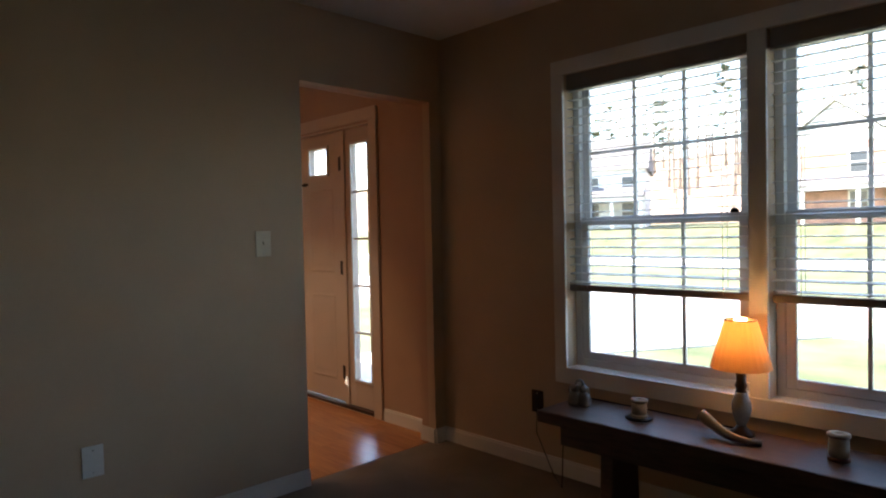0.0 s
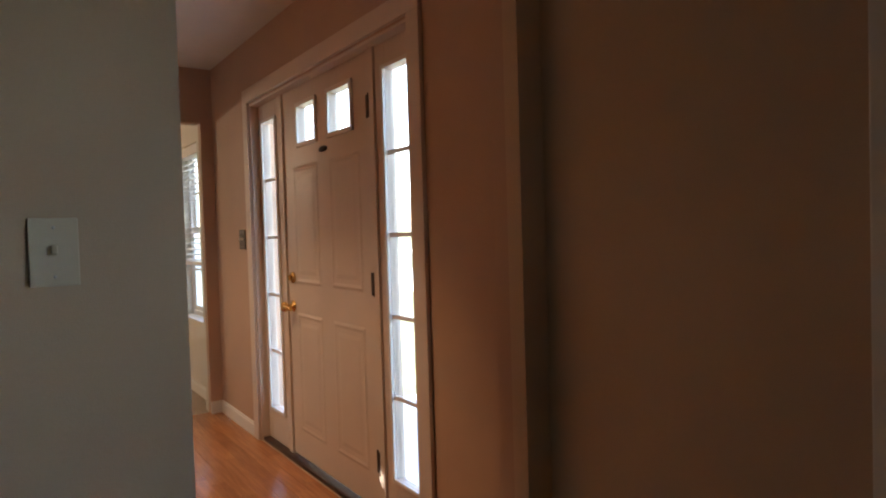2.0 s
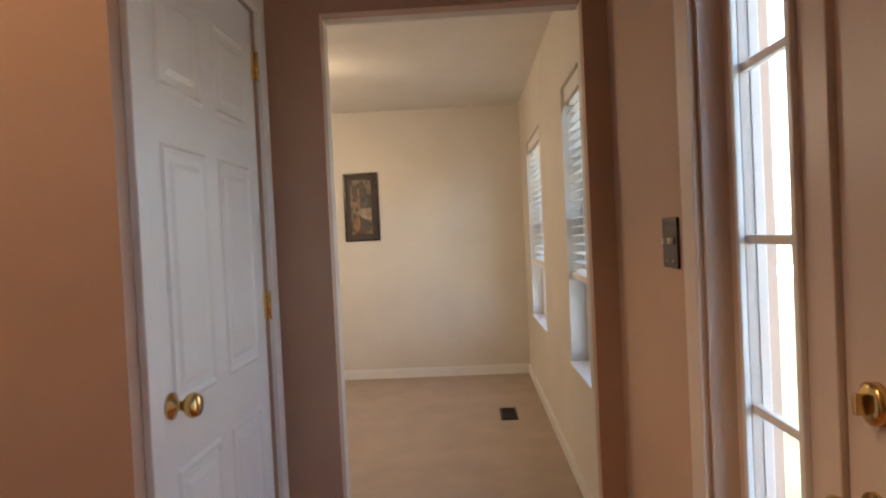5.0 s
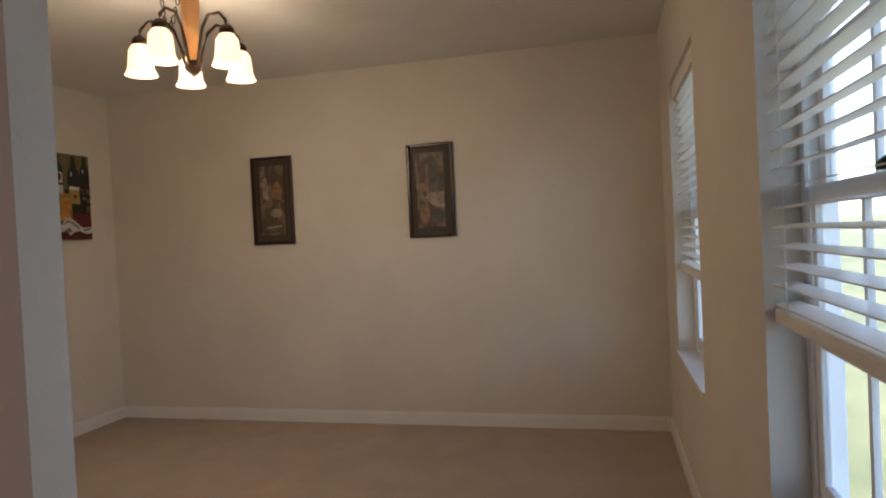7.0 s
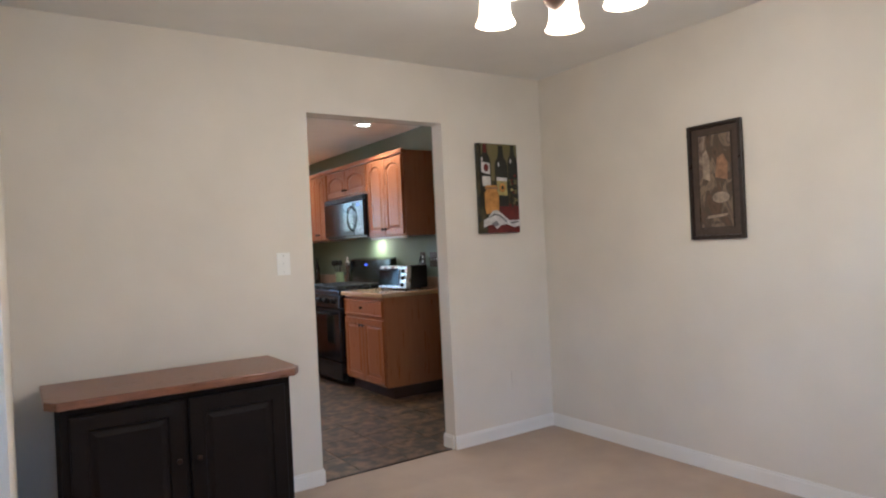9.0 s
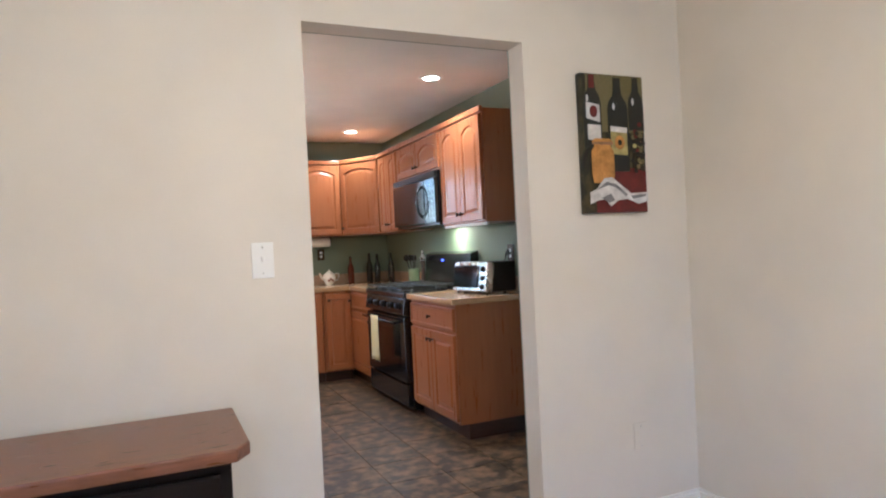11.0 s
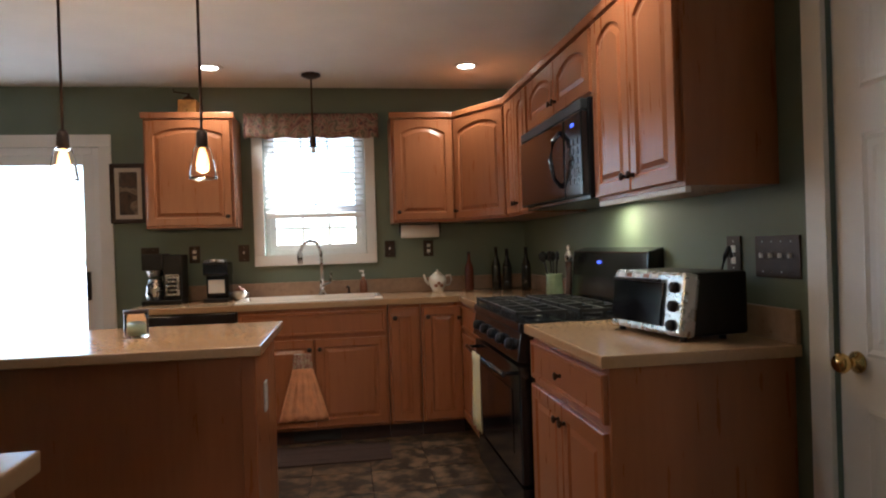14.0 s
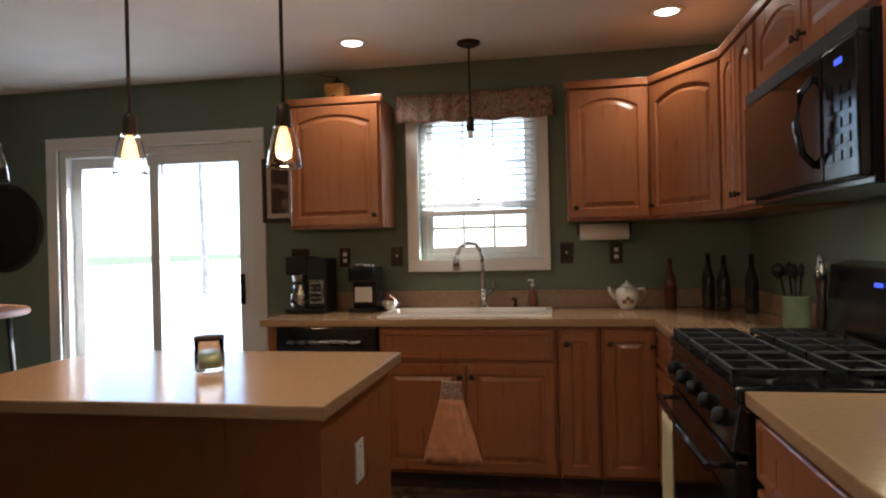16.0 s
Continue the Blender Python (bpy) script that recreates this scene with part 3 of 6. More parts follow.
def glazed(parent_name, x0, x1, z0, z1, label, bars):
    """A sidelight: panel with one tall pane and four bars."""
    s = thing(parent_name, ((x0 + x1) / 2, yd, 0), label, "sidelight", "entry sidelights", "structure")
    gx0, gx1, gz0, gz1 = bars
    bm = bx(x0, yd - 0.045, 0.02, gx0, yd, DOOR[3], 0.003)
    bx(gx1, yd - 0.045, 0.02, x1, yd, DOOR[3], 0.003, bm)
    bx(gx0, yd - 0.045, 0.02, gx1, yd, gz0, 0.003, bm), bx(gx0, yd - 0.045, gz1, gx1, yd, DOOR[3], 0.003, bm)
    part("panel", bm, "door_paint", s)
    bead = None
    for q in ((gx0 - 0.018, gz0 - 0.018, gx0, gz1 + 0.018), (gx1, gz0 - 0.018, gx1 + 0.018, gz1 + 0.018), (gx0, gz0 - 0.018, gx1, gz0), (gx0, gz1, gx1, gz1 + 0.018)):
        bead = bx(q[0], yd, q[1], q[2], yd + 0.012, q[3], 0.003, bead)
    part("glazing_bead", bead, "trim", s)
    p = part("pane", bx(gx0, yd - 0.025, gz0, gx1, yd - 0.020, gz1), "glass", s)
    p.visible_shadow = False
    for k in range(1, 5):
        z = gz0 + (gz1 - gz0) * k / 5
        part("glazing_bar", bx(gx0, yd - 0.018, z - 0.009, gx1, yd - 0.004, z + 0.009, 0.002), "trim", s)
    return s


glazed("sidelight", DOOR[0], 3.80, 0, 2.03, "painted sidelight with five stacked panes beside the door", (3.53, 3.72, 0.22, 1.925))
glazed("sidelight", 4.92, DOOR[1], 0, 2.03, "painted sidelight with five stacked panes beside the door", (4.99, 5.20, 0.22, 1.925))
fd = thing("front_door", (4.36, yd, 0), "closed off-white panelled front door with two small lights", "door", kind="structure")
LIGHTS = ((4.03, 4.26, 1.74, 1.93), (4.43, 4.65, 1.74, 1.93))
bm = None
for q in ((3.855, 0.03, 4.03, 2.04), (4.26, 0.03, 4.43, 2.04), (4.65, 0.03, 4.865, 2.04), (4.03, 0.03, 4.26, 1.74), (4.43, 0.03, 4.65, 1.74), (4.03, 1.93, 4.26, 2.04), (4.43, 1.93, 4.65, 2.04)):
    bm = bx(q[0], yd - 0.045, q[1], q[2], yd, q[3], 0, bm)
part("leaf", bm, "door_paint", fd)
for (a, b, c, d) in LIGHTS:
    p = part("pane", bx(a, yd - 0.026, c, b, yd - 0.021, d), "glass", fd)
    p.visible_shadow = False
    bd = bx(a - 0.022, yd, c - 0.022, a, yd + 0.012, d + 0.022, 0.003)
    bx(b, yd, c - 0.022, b + 0.022, yd + 0.012, d + 0.022, 0.003, bd)
    bx(a, yd, c - 0.022, b, yd + 0.012, c, 0.003, bd), bx(a, yd, d, b, yd + 0.012, d + 0.022, 0.003, bd)
    part("light_frame", bd, "trim", fd)
for a, b in ((3.96, 4.29), (4.42, 4.75)):
    for c, d in ((0.18, 0.83), (0.99, 1.62)):
        m = frame_axes((b, yd, c), (-1, 0, 0), (0, 1, 0))
        bm = bmesh.new()
        w, h = b - a, d - c
        rings = []
        for ins, out in ((0, 0.0005), (0.014, 0.0045), (0.028, 0.0015), (0.05, 0.0015), (0.07, 0.004)):
            rings.append([bm.verts.new((x, y, out)) for x, y in ((ins, ins), (w - ins, ins), (w - ins, h - ins), (ins, h - ins))])
        for r0, r1 in zip(rings, rings[1:]):
            for i in range(4):
                bm.faces.new((r0[i], r0[(i + 1) % 4], r1[(i + 1) % 4], r1[i]))
        bm.faces.new(rings[-1])
        bm.transform(m)
        bmesh.ops.recalc_face_normals(bm, faces=bm.faces)
        part("raised_panel", bm, "door_paint", fd)
hz = (0.25, 1.03, 1.80)
for z in hz:
    hb = bx(3.845, yd, z - 0.05, 3.885, yd + 0.004, z + 0.05, 0.001)
    tube([(3.845, yd + 0.008, z - 0.052), (3.845, yd + 0.008, z + 0.052)], 0.007, 8, hb)
    part("hinge", hb, "bronze", fd, "dull bronze butt hinge")
up = Matrix.Rotation(radians(-90), 4, 'X')
kn = lathe([(0.032, 0), (0.032, 0.006), (0.013, 0.012), (0.012, 0.035), (0.026, 0.045), (0.030, 0.058), (0.022, 0.072), (0, 0.074)], segs=18, m=Matrix.Translation((4.80, yd, 0.86)) @ up)
tube([(4.80, yd + 0.06, 0.86), (4.77, yd + 0.066, 0.862), (4.70, yd + 0.06, 0.855)], 0.010, 8, kn)
part("door_knob", kn, "brass", fd, "polished brass lever knob")
db = lathe([(0.030, 0), (0.030, 0.012), (0.022, 0.016), (0, 0.016)], segs=16, m=Matrix.Translation((4.79, yd, 1.02)) @ up)
bx(4.785, yd + 0.016, 1.005, 4.795, yd + 0.034, 1.035, 0.002, db)
part("deadbolt", db, "brass", fd)
part("knocker_plate", lathe([(0.05, 0), (0.046, 0.006), (0.02, 0.014), (0, 0.014)], segs=18, m=Matrix.Translation((4.345, yd, 1.675)) @ up @ Matrix.Diagonal((1, 0.3, 1, 1))), "bronze", fd, "small dark oval door viewer plate")
jm = bx(DOOR[0] + 0.0005, yd, 0, DOOR[0] + 0.012, 0.003, DOOR[3] - 0.012)
bx(DOOR[1] - 0.012, yd, 0, DOOR[1] - 0.0005, 0.003, DOOR[3] - 0.012, 0, jm), bx(DOOR[0] + 0.0005, yd, DOOR[3] - 0.012, DOOR[1] - 0.0005, 0.003, DOOR[3] - 0.0005, 0, jm)
bx(3.80, -0.14, 0.02, 3.853, yd + 0.012, DOOR[3], 0.003, jm), bx(4.867, -0.14, 0.02, 4.92, yd + 0.012, DOOR[3], 0.003, jm)
setting("door_frame_1", jm, "door_paint", "painted entry door frame and posts", "door frame")
casing("door_casing_1", DOOR[0] - 0.005, DOOR[1] + 0.005, 0.0, DOOR[3] + 0.01, 0.0, 1, 0.085, False, "painted entry door casing").data.materials[0] = M["door_paint"]
setting("door_threshold", bx(DOOR[0], -0.15, -0.004, DOOR[1], -0.01, 0.02, 0.004), "dark_wood", "dark wooden door threshold", "threshold")

# ---- closet door ----
cl = thing("closet_door", (5.59, 1.17, 0), "closed white six-panel closet door", "door", kind="structure")
part("leaf", bx(CD[0] + 0.004, 1.18, 0.012, CD[1] - 0.004, 1.215, CD[3] - 0.004, 0.002), "trim", cl)


def door_panels(parent, origin, u, nrm, w, material):
    """Six raised fields on a door leaf; origin is its lower corner."""
    for a, b in ((0.1, w / 2 - 0.04), (w / 2 + 0.04, w - 0.1)):
        for c, d in ((0.2, 0.78), (0.92, 1.52), (1.64, 1.90)):
            bm = bmesh.new()
            rings = []
            for ins, out in ((0, 0.0005), (0.01, 0.006), (0.022, 0.0015), (0.04, 0.0015), (0.055, 0.006)):
                rings.append([bm.verts.new((x, y, out)) for x, y in ((a + ins, c + ins), (b - ins, c + ins), (b - ins, d - ins), (a + ins, d - ins))])
            for r0, r1 in zip(rings, rings[1:]):
                for i in range(4):
                    bm.faces.new((r0[i], r0[(i + 1) % 4], r1[(i + 1) % 4], r1[i]))
            bm.faces.new(rings[-1])
            bm.transform(frame_axes(origin, u, nrm))
            bmesh.ops.recalc_face_normals(bm, faces=bm.faces)
            part("raised_panel", bm, material, parent)


door_panels(cl, (CD[0], 1.18, 0), (1, 0, 0), (0, -1, 0), 0.78, "trim")
dn = Matrix.Rotation(radians(90), 4, 'X')
KNOB = [(0.030, 0), (0.030, 0.006), (0.012, 0.012), (0.011, 0.03), (0.024, 0.04), (0.029, 0.052), (0.022, 0.066), (0, 0.068)]
part("door_knob", lathe(KNOB, segs=16, m=Matrix.Translation((5.285, 1.18, 0.93)) @ dn), "brass", cl, "polished brass knob")
for z in (0.3, 1.08, 1.86):
    hb = bx(5.965, 1.172, z - 0.045, 5.985, 1.18, z + 0.045, 0.001)
    tube([(5.98, 1.168, z - 0.047), (5.98, 1.168, z + 0.047)], 0.007, 8, hb)
    part("hinge", hb, "brass", cl)
casing("door_casing_2", CD[0] + 0.002, CD[1], 0, CD[3], 1.17, -1, 0.06, False, "white painted closet door casing")
ch = thing("door_chime", (5.78, 1.17, 2.2), "white plastic door chime box above the closet", "door chime")
part("cover", bx(5.70, 1.11, 2.20, 5.86, 1.17, 2.40, 0.008), "white_plate", ch)
part("grille", bx(5.72, 1.105, 2.22, 5.84, 1.111, 2.25, 0.002), "ivory", ch)

# ---- pantry door in the kitchen ----
pd = thing("pantry_door", (XK, 4.915, 0), "closed white six-panel door with brass knob", "door", kind="structure")
part("leaf", bx(XK + 0.012, 4.504, 0.012, XK + 0.05, 5.326, 2.046, 0.002), "trim", pd)
door_panels(pd, (XK + 0.012, 5.33, 0), (0, -1, 0), (-1, 0, 0), 0.83, "trim")
part("door_knob", lathe(KNOB, segs=16, m=Matrix.Translation((XK + 0.012, 5.26, 0.90)) @ Matrix.Rotation(radians(-90), 4, 'Y')), "brass", pd, "polished brass knob")
bm = bx(XK - 0.018, 5.33, 0, XK, 5.41, 2.05, 0.004)
bx(XK - 0.018, 4.42, 0, XK, 4.50, 2.05, 0.004, bm), bx(XK - 0.018, 4.42, 2.05, XK, 5.41, 2.13, 0.004, bm)
setting("door_casing_3", bm, "trim", "white painted door casing", "trim")

# ---- sliding patio door ----
sd = thing("patio_door", (6.08, YB + 0.05, 0), "white sliding glass patio door", "door", kind="structure")
fr = bx(SL[0], YB + 0.01, 0, SL[0] + 0.05, YB + 0.13, SL[3], 0.004)
bx(SL[1] - 0.05, YB + 0.01, 0, SL[1], YB + 0.13, SL[3], 0.004, fr), bx(SL[0] + 0.05, YB + 0.01, SL[3] - 0.05, SL[1] - 0.05, YB + 0.13, SL[3], 0.004, fr)
bx(SL[0] + 0.05, YB + 0.01, 0.0, SL[1] - 0.05, YB + 0.13, 0.03, 0.003, fr)
part("frame", fr, "vinyl", sd)
for a, b, y0 in ((SL[0] + 0.05, 6.11, YB + 0.075), (6.03, SL[1] - 0.05, YB + 0.03)):
    lf = bx(a, y0, 0.03, a + 0.07, y0 + 0.035, 1.97, 0.004)
    bx(b - 0.07, y0, 0.03, b, y0 + 0.035, 1.97, 0.004, lf)
    bx(a + 0.07, y0, 0.03, b - 0.07, y0 + 0.035, 0.13, 0.004, lf), bx(a + 0.07, y0, 1.90, b - 0.07, y0 + 0.035, 1.97, 0.004, lf)
    leaf = part("sliding_leaf", lf, "vinyl", sd)
    g = part("pane", bx(a + 0.07, y0 + 0.015, 0.13, b - 0.07, y0 + 0.02, 1.90), "glass", leaf)
    g.visible_shadow = False
part("handle", bx(6.69, YB + 0.005, 0.95, 6.715, YB + 0.03, 1.15, 0.005), "black_plastic", sd, "dark pull handle")
casing("door_casing_4", SL[0], SL[1], 0, SL[3], YB, -1, 0.085, False, "white painted patio door casing")

# ---- staircase ----
st = thing("staircase", (3.5, 1.6, 0), "carpeted stairs with golden oak rail and newel", "staircase", kind="structure")
Y0, RISE, RUN = 1.22, 0.19, 0.20
for i in range(12):
    part("step", bx(2.90, Y0 + RUN * i, 0.0 if i < 1 else RISE * i - 0.02, 3.96, Y0 + RUN * (i + 1) + 0.02, RISE * (i + 1), 0.006), "carpet", st)
sk = prism([(Y0 - 0.02, 0), (Y0 + 2.4, 0), (Y0 + 2.4, 12 * RISE + 0.02), (Y0 - 0.02, RISE + 0.02)], "x", 3.96, 4.0)
part("stringer", sk, "trim", st)
NX, NY = 3.985, 1.005
nw = bx(NX - 0.045, NY - 0.045, 0, NX + 0.045, NY + 0.045, 1.02, 0.006)
lathe([(0.044, 1.02), (0.030, 1.028), (0.027, 1.036), (0.036, 1.044), (0.037, 1.05), (0.027, 1.057), (0.028, 1.066), (0.040, 1.076), (0.043, 1.088), (0.041, 1.10), (0.030, 1.112), (0.014, 1.118), (0, 1.119)], (NX, NY, 0), 20, nw)
part("newel_post", nw, "oak_rail", st, "golden oak newel post with a turned cap")
SLOPE = RISE / RUN + 0.1
rl = prism([(NY + 0.045, 0.955), (NY + 2.2, 0.955 + 2.155 * SLOPE), (NY + 2.2, 1.025 + 2.155 * SLOPE), (NY + 0.045, 1.025)], "x", NX - 0.031, NX + 0.031, 0.012)
part("handrail", rl, "oak_rail", st)
for i in range(12):
    y = 1.135 + 0.095 * i
    top = 0.96 + (y - NY - 0.045) * SLOPE
    z0 = 0.2 + max(0, (y - Y0)) * 0.9
    part("baluster", lathe([(0.017, z0), (0.019, z0 + 0.05), (0.014, z0 + 0.12), (0.019, z0 + 0.25), (0.012, top)], (NX, y, 0), 10), "oak_rail", st)


# ---- plates on the walls ----
def plate(name, place, u, nrm, w, h, material, label, group="", toggles=1, holes=False, detail="white_plate"):
    """A switch plate or outlet flush on a wall."""
    t = thing(name, place, label, "wall plate", group)
    m = frame_axes(place, u, nrm)
    b = bx(-w / 2, -h / 2, 0.0005, w / 2, h / 2, 0.007, 0.002)
    b.transform(m)
    part("cover_plate", b, material, t)
    for k in range(toggles):
        x = (k - (toggles - 1) / 2) * 0.046
        if holes:
            for zz in (-0.02, 0.02):
                q = bx(x - 0.013, zz - 0.012, 0.007, x + 0.013, zz + 0.012, 0.009, 0.001)
                q.transform(m)
                part("socket", q, detail, t)
        else:
            q = bx(x - 0.005, -0.004, 0.007, x + 0.005, 0.012, 0.018, 0.002)
            q.transform(m)
            part("toggle", q, detail, t)
    for zz in (-h * 0.36, h * 0.36):
        for k in range(toggles):
            q = lathe([(0.0032, 0.007), (0.0032, 0.0082), (0, 0.0082)], ((k - (toggles - 1) / 2) * 0.046, zz, 0), 8)
            q.transform(m)
            part("screw", q, "steel", t)
    return t


plate("light_switch", (XL, 1.205, 1.236), (0, -1, 0), (-1, 0, 0), 0.078, 0.122, "ivory", "ivory toggle switch plate on the taupe wall", detail="ivory")
plate("wall_outlet", (XL, 1.98, 0.385), (0, -1, 0), (-1, 0, 0), 0.08, 0.125, "white_plate", "white outlet plate low on the taupe wall", holes=True)
plate("light_switch", (5.50, 0, 1.235), (1, 0, 0), (0, 1, 0), 0.115, 0.125, "bronze", "dark bronze double switch plate beside the front door", toggles=2)
plate("light_switch", (7.828, YK, 1.242), (1, 0, 0), (0, -1, 0), 0.074, 0.122, "white_plate", "white toggle switch plate beside the kitchen opening")
plate("wall_outlet", (XE, 1.40, 0.39), (0, -1, 0), (-1, 0, 0), 0.075, 0.12, "dining_wall", "cream outlet plate low on the end wall", holes=True, detail="dining_wall")
plate("wall_outlet", (9.42, YK, 0.38), (1, 0, 0), (0, -1, 0), 0.075, 0.12, "dining_wall", "cream painted outlet plate under the wine painting", holes=True, detail="dining_wall")
for x, z, nn, hol in ((7.12, 1.245, 2, False), (7.76, 1.245, 1, False), (8.81, 1.245, 1, False), (9.10, 1.24, 1, True), (7.42, 1.245, 1, True)):
    plate("wall_outlet" if hol else "light_switch", (x, YB, z), (1, 0, 0), (0, -1, 0), 0.075 + 0.045 * (nn - 1), 0.12, "bronze", "dark bronze plate on the green wall", "kitchen wall plates", nn, hol)
plate("light_switch", (XK, 5.56, 1.185), (0, -1, 0), (-1, 0, 0), 0.215, 0.135, "bronze", "dark bronze four-gang switch plate", "kitchen wall plates", 4)
plate("wall_outlet", (XK, 5.79, 1.19), (0, -1, 0), (-1, 0, 0), 0.08, 0.13, "bronze", "dark bronze outlet plate above the toaster oven", "kitchen wall plates", 1, True)
plate("wall_outlet", (2.03, 0, 0.36), (1, 0, 0), (0, 1, 0), 0.075, 0.12, "bronze", "dark outlet with a lamp plug beside the bench", holes=True, detail="black_plastic")


# ---- framed pictures ----
def framed(name, place, u, nrm, w, h, fw, frame_mat, art, label, mat_w=0.0, mat_mat="linen", depth=0.025):
    """A picture hung on a wall: moulding, liner and painting. place: the middle of its back."""
    t = thing(name, place, label, "picture")
    m = frame_axes(place, u, nrm)
    fb = None
    for q in ((-w / 2, -h / 2, -w / 2 + fw, h / 2), (w / 2 - fw, -h / 2, w / 2, h / 2), (-w / 2 + fw, -h / 2, w / 2 - fw, -h / 2 + fw), (-w / 2 + fw, h / 2 - fw, w / 2 - fw, h / 2)):
        fb = bx(q[0], q[1], 0.001, q[2], q[3], depth, 0.005, fb)
    fb.transform(m)
    part("frame", fb, frame_mat, t)
    if mat_w:
        lb = bx(-w / 2 + fw, -h / 2 + fw, 0.001, w / 2 - fw, h / 2 - fw, depth * 0.5)
        lb.transform(m)
        part("liner", lb, mat_mat, t)
    i = fw + mat_w
    ab = bx(-w / 2 + i, -h / 2 + i, 0.001, w / 2 - i, h / 2 - i, depth * 0.5 + 0.004)
    ab.transform(m)
    part("painting", ab, art, t)
    return t, m


def daub(t, m, poly, z, material):
    """A flat painted shape on a picture; poly in the picture's own metres."""
    b = prism(poly, "z", z, z + 0.0012)
    b.transform(m)
    part("painted_shape", b, material, t)


def disc(cx, cy, rx, ry, n=16):
    return [(cx + rx * math.cos(2 * math.pi * i / n), cy + ry * math.sin(2 * math.pi * i / n)) for i in range(n)]


for yc in (2.634, 1.468):
    t, m = framed("framed_picture", (XE, yc, 1.577), (0, -1, 0), (-1, 0, 0), 0.318, 0.622, 0.022, "frame_black", "art_still", "tall dark-framed still life print in muted browns", 0.042, "art_mat")
    zt = 0.0168
    # thin inner fillet round the print
    for q in ((-0.099, -0.251, -0.095, 0.251), (0.095, -0.251, 0.099, 0.251), (-0.095, -0.251, 0.095, -0.247), (-0.095, 0.247, 0.095, 0.251)):
        fl = bx(q[0], q[1], 0.0125, q[2], q[3], zt + 0.001)
        fl.transform(m)
        part("fillet", fl, "frame_black", t)
    if yc < 2:
        daub(t, m, [(0.0, 0.0), (0.075, 0.0), (0.075, 0.07), (0.055, 0.11), (0.05, 0.2), (0.025, 0.2), (0.02, 0.11), (0.0, 0.07)], zt, "paint_slate")
        daub(t, m, disc(0.045, -0.17, 0.045, 0.05), zt + 0.0014, "paint_slate")
        daub(t, m, [(-0.01, -0.02), (0.09, -0.01), (0.09, -0.12), (0.01, -0.10), (-0.04, -0.05)], zt + 0.0007, "paint_cream")
        daub(t, m, disc(-0.045, -0.16, 0.032, 0.07), zt + 0.0021, "paint_tan")
        daub(t, m, disc(-0.055, 0.02, 0.03, 0.03), zt + 0.0021, "paint_tan")
    else:
        daub(t, m, [(-0.07, 0.02), (-0.03, 0.0), (-0.03, 0.12), (-0.045, 0.17), (-0.07, 0.15)], zt, "paint_cream")
        daub(t, m, [(0.0, 0.02), (0.07, 0.0), (0.075, 0.09), (0.05, 0.14), (0.015, 0.12)], zt, "paint_tan")
        daub(t, m, disc(0.03, -0.09, 0.05, 0.03), zt + 0.0014, "paint_cream")
        daub(t, m, [(-0.06, -0.2), (0.06, -0.19), (0.065, -0.175), (-0.05, -0.185)], zt + 0.0007, "paint_cream")
# unframed canvas with wine bottles
cv = thing("wine_canvas", (9.326, YK, 1.667), "dark unframed canvas of wine bottles and an amber jar", "picture")
m = frame_axes((9.326, YK, 1.667), (1, 0, 0), (0, -1, 0))
b = bx(-0.166, -0.298, 0.001, 0.166, 0.298, 0.035, 0.003)
b.transform(m)
part("canvas", b, "art_dark", cv)
W = 0.0352
daub(cv, m, [(-0.14, 0.05), (0.164, 0.05), (0.164, 0.296), (-0.14, 0.296)], W, "paint_olive")
daub(cv, m, [(-0.11, -0.296), (0.164, -0.296), (0.164, -0.12), (0.02, -0.09), (-0.11, -0.20)], W, "paint_red")


def painted_bottle(cx, half, foot, shoulder, top, z):
    """A bottle outline with rounded shoulders, painted on the canvas."""
    side = [(half, foot), (half, shoulder), (half * 0.86, shoulder + 0.03), (half * 0.45, shoulder + 0.06), (half * 0.36, shoulder + 0.10), (half * 0.36, top)]
    daub(cv, m, [(cx + x, y) for x, y in side] + [(cx - x, y) for x, y in side[::-1]], z, "paint_green")


painted_bottle(-0.112, 0.046, -0.02, 0.17, 0.292, W + 0.0014)
painted_bottle(0.022, 0.054, -0.12, 0.15, 0.285, W + 0.0016)
painted_bottle(0.122, 0.042, 0.06, 0.17, 0.292, W + 0.0018)
daub(cv, m, [(-0.126, 0.235), (-0.098, 0.235), (-0.098, 0.292), (-0.126, 0.292)], W + 0.003, "paint_red")
daub(cv, m, [(-0.145, 0.105), (-0.075, 0.09), (-0.075, 0.165), (-0.145, 0.175)], W + 0.003, "paint_white")
daub(cv, m, disc(-0.108, 0.135, 0.02, 0.026), W + 0.0044, "paint_red")
daub(cv, m, [(-0.14, 0.015), (-0.073, 0.01), (-0.073, 0.078), (-0.14, 0.08)], W + 0.003, "paint_white")
daub(cv, m, [(-0.022, -0.045), (0.066, -0.05), (0.066, 0.07), (-0.022, 0.075)], W + 0.003, "paint_label")
daub(cv, m, [(-0.022, 0.052), (0.066, 0.047), (0.066, 0.07), (-0.022, 0.075)], W + 0.0044, "paint_white")
daub(cv, m, disc(0.024, 0.005, 0.026, 0.03), W + 0.0044, "paint_amber")
daub(cv, m, disc(0.024, 0.005, 0.011, 0.013), W + 0.0058, "paint_green")
for cx, cy in ((-0.138, 0.19), (0.0, 0.16), (0.105, 0.185)):
    daub(cv, m, disc(cx, cy, 0.006, 0.016, 8), W + 0.0035, "paint_white")
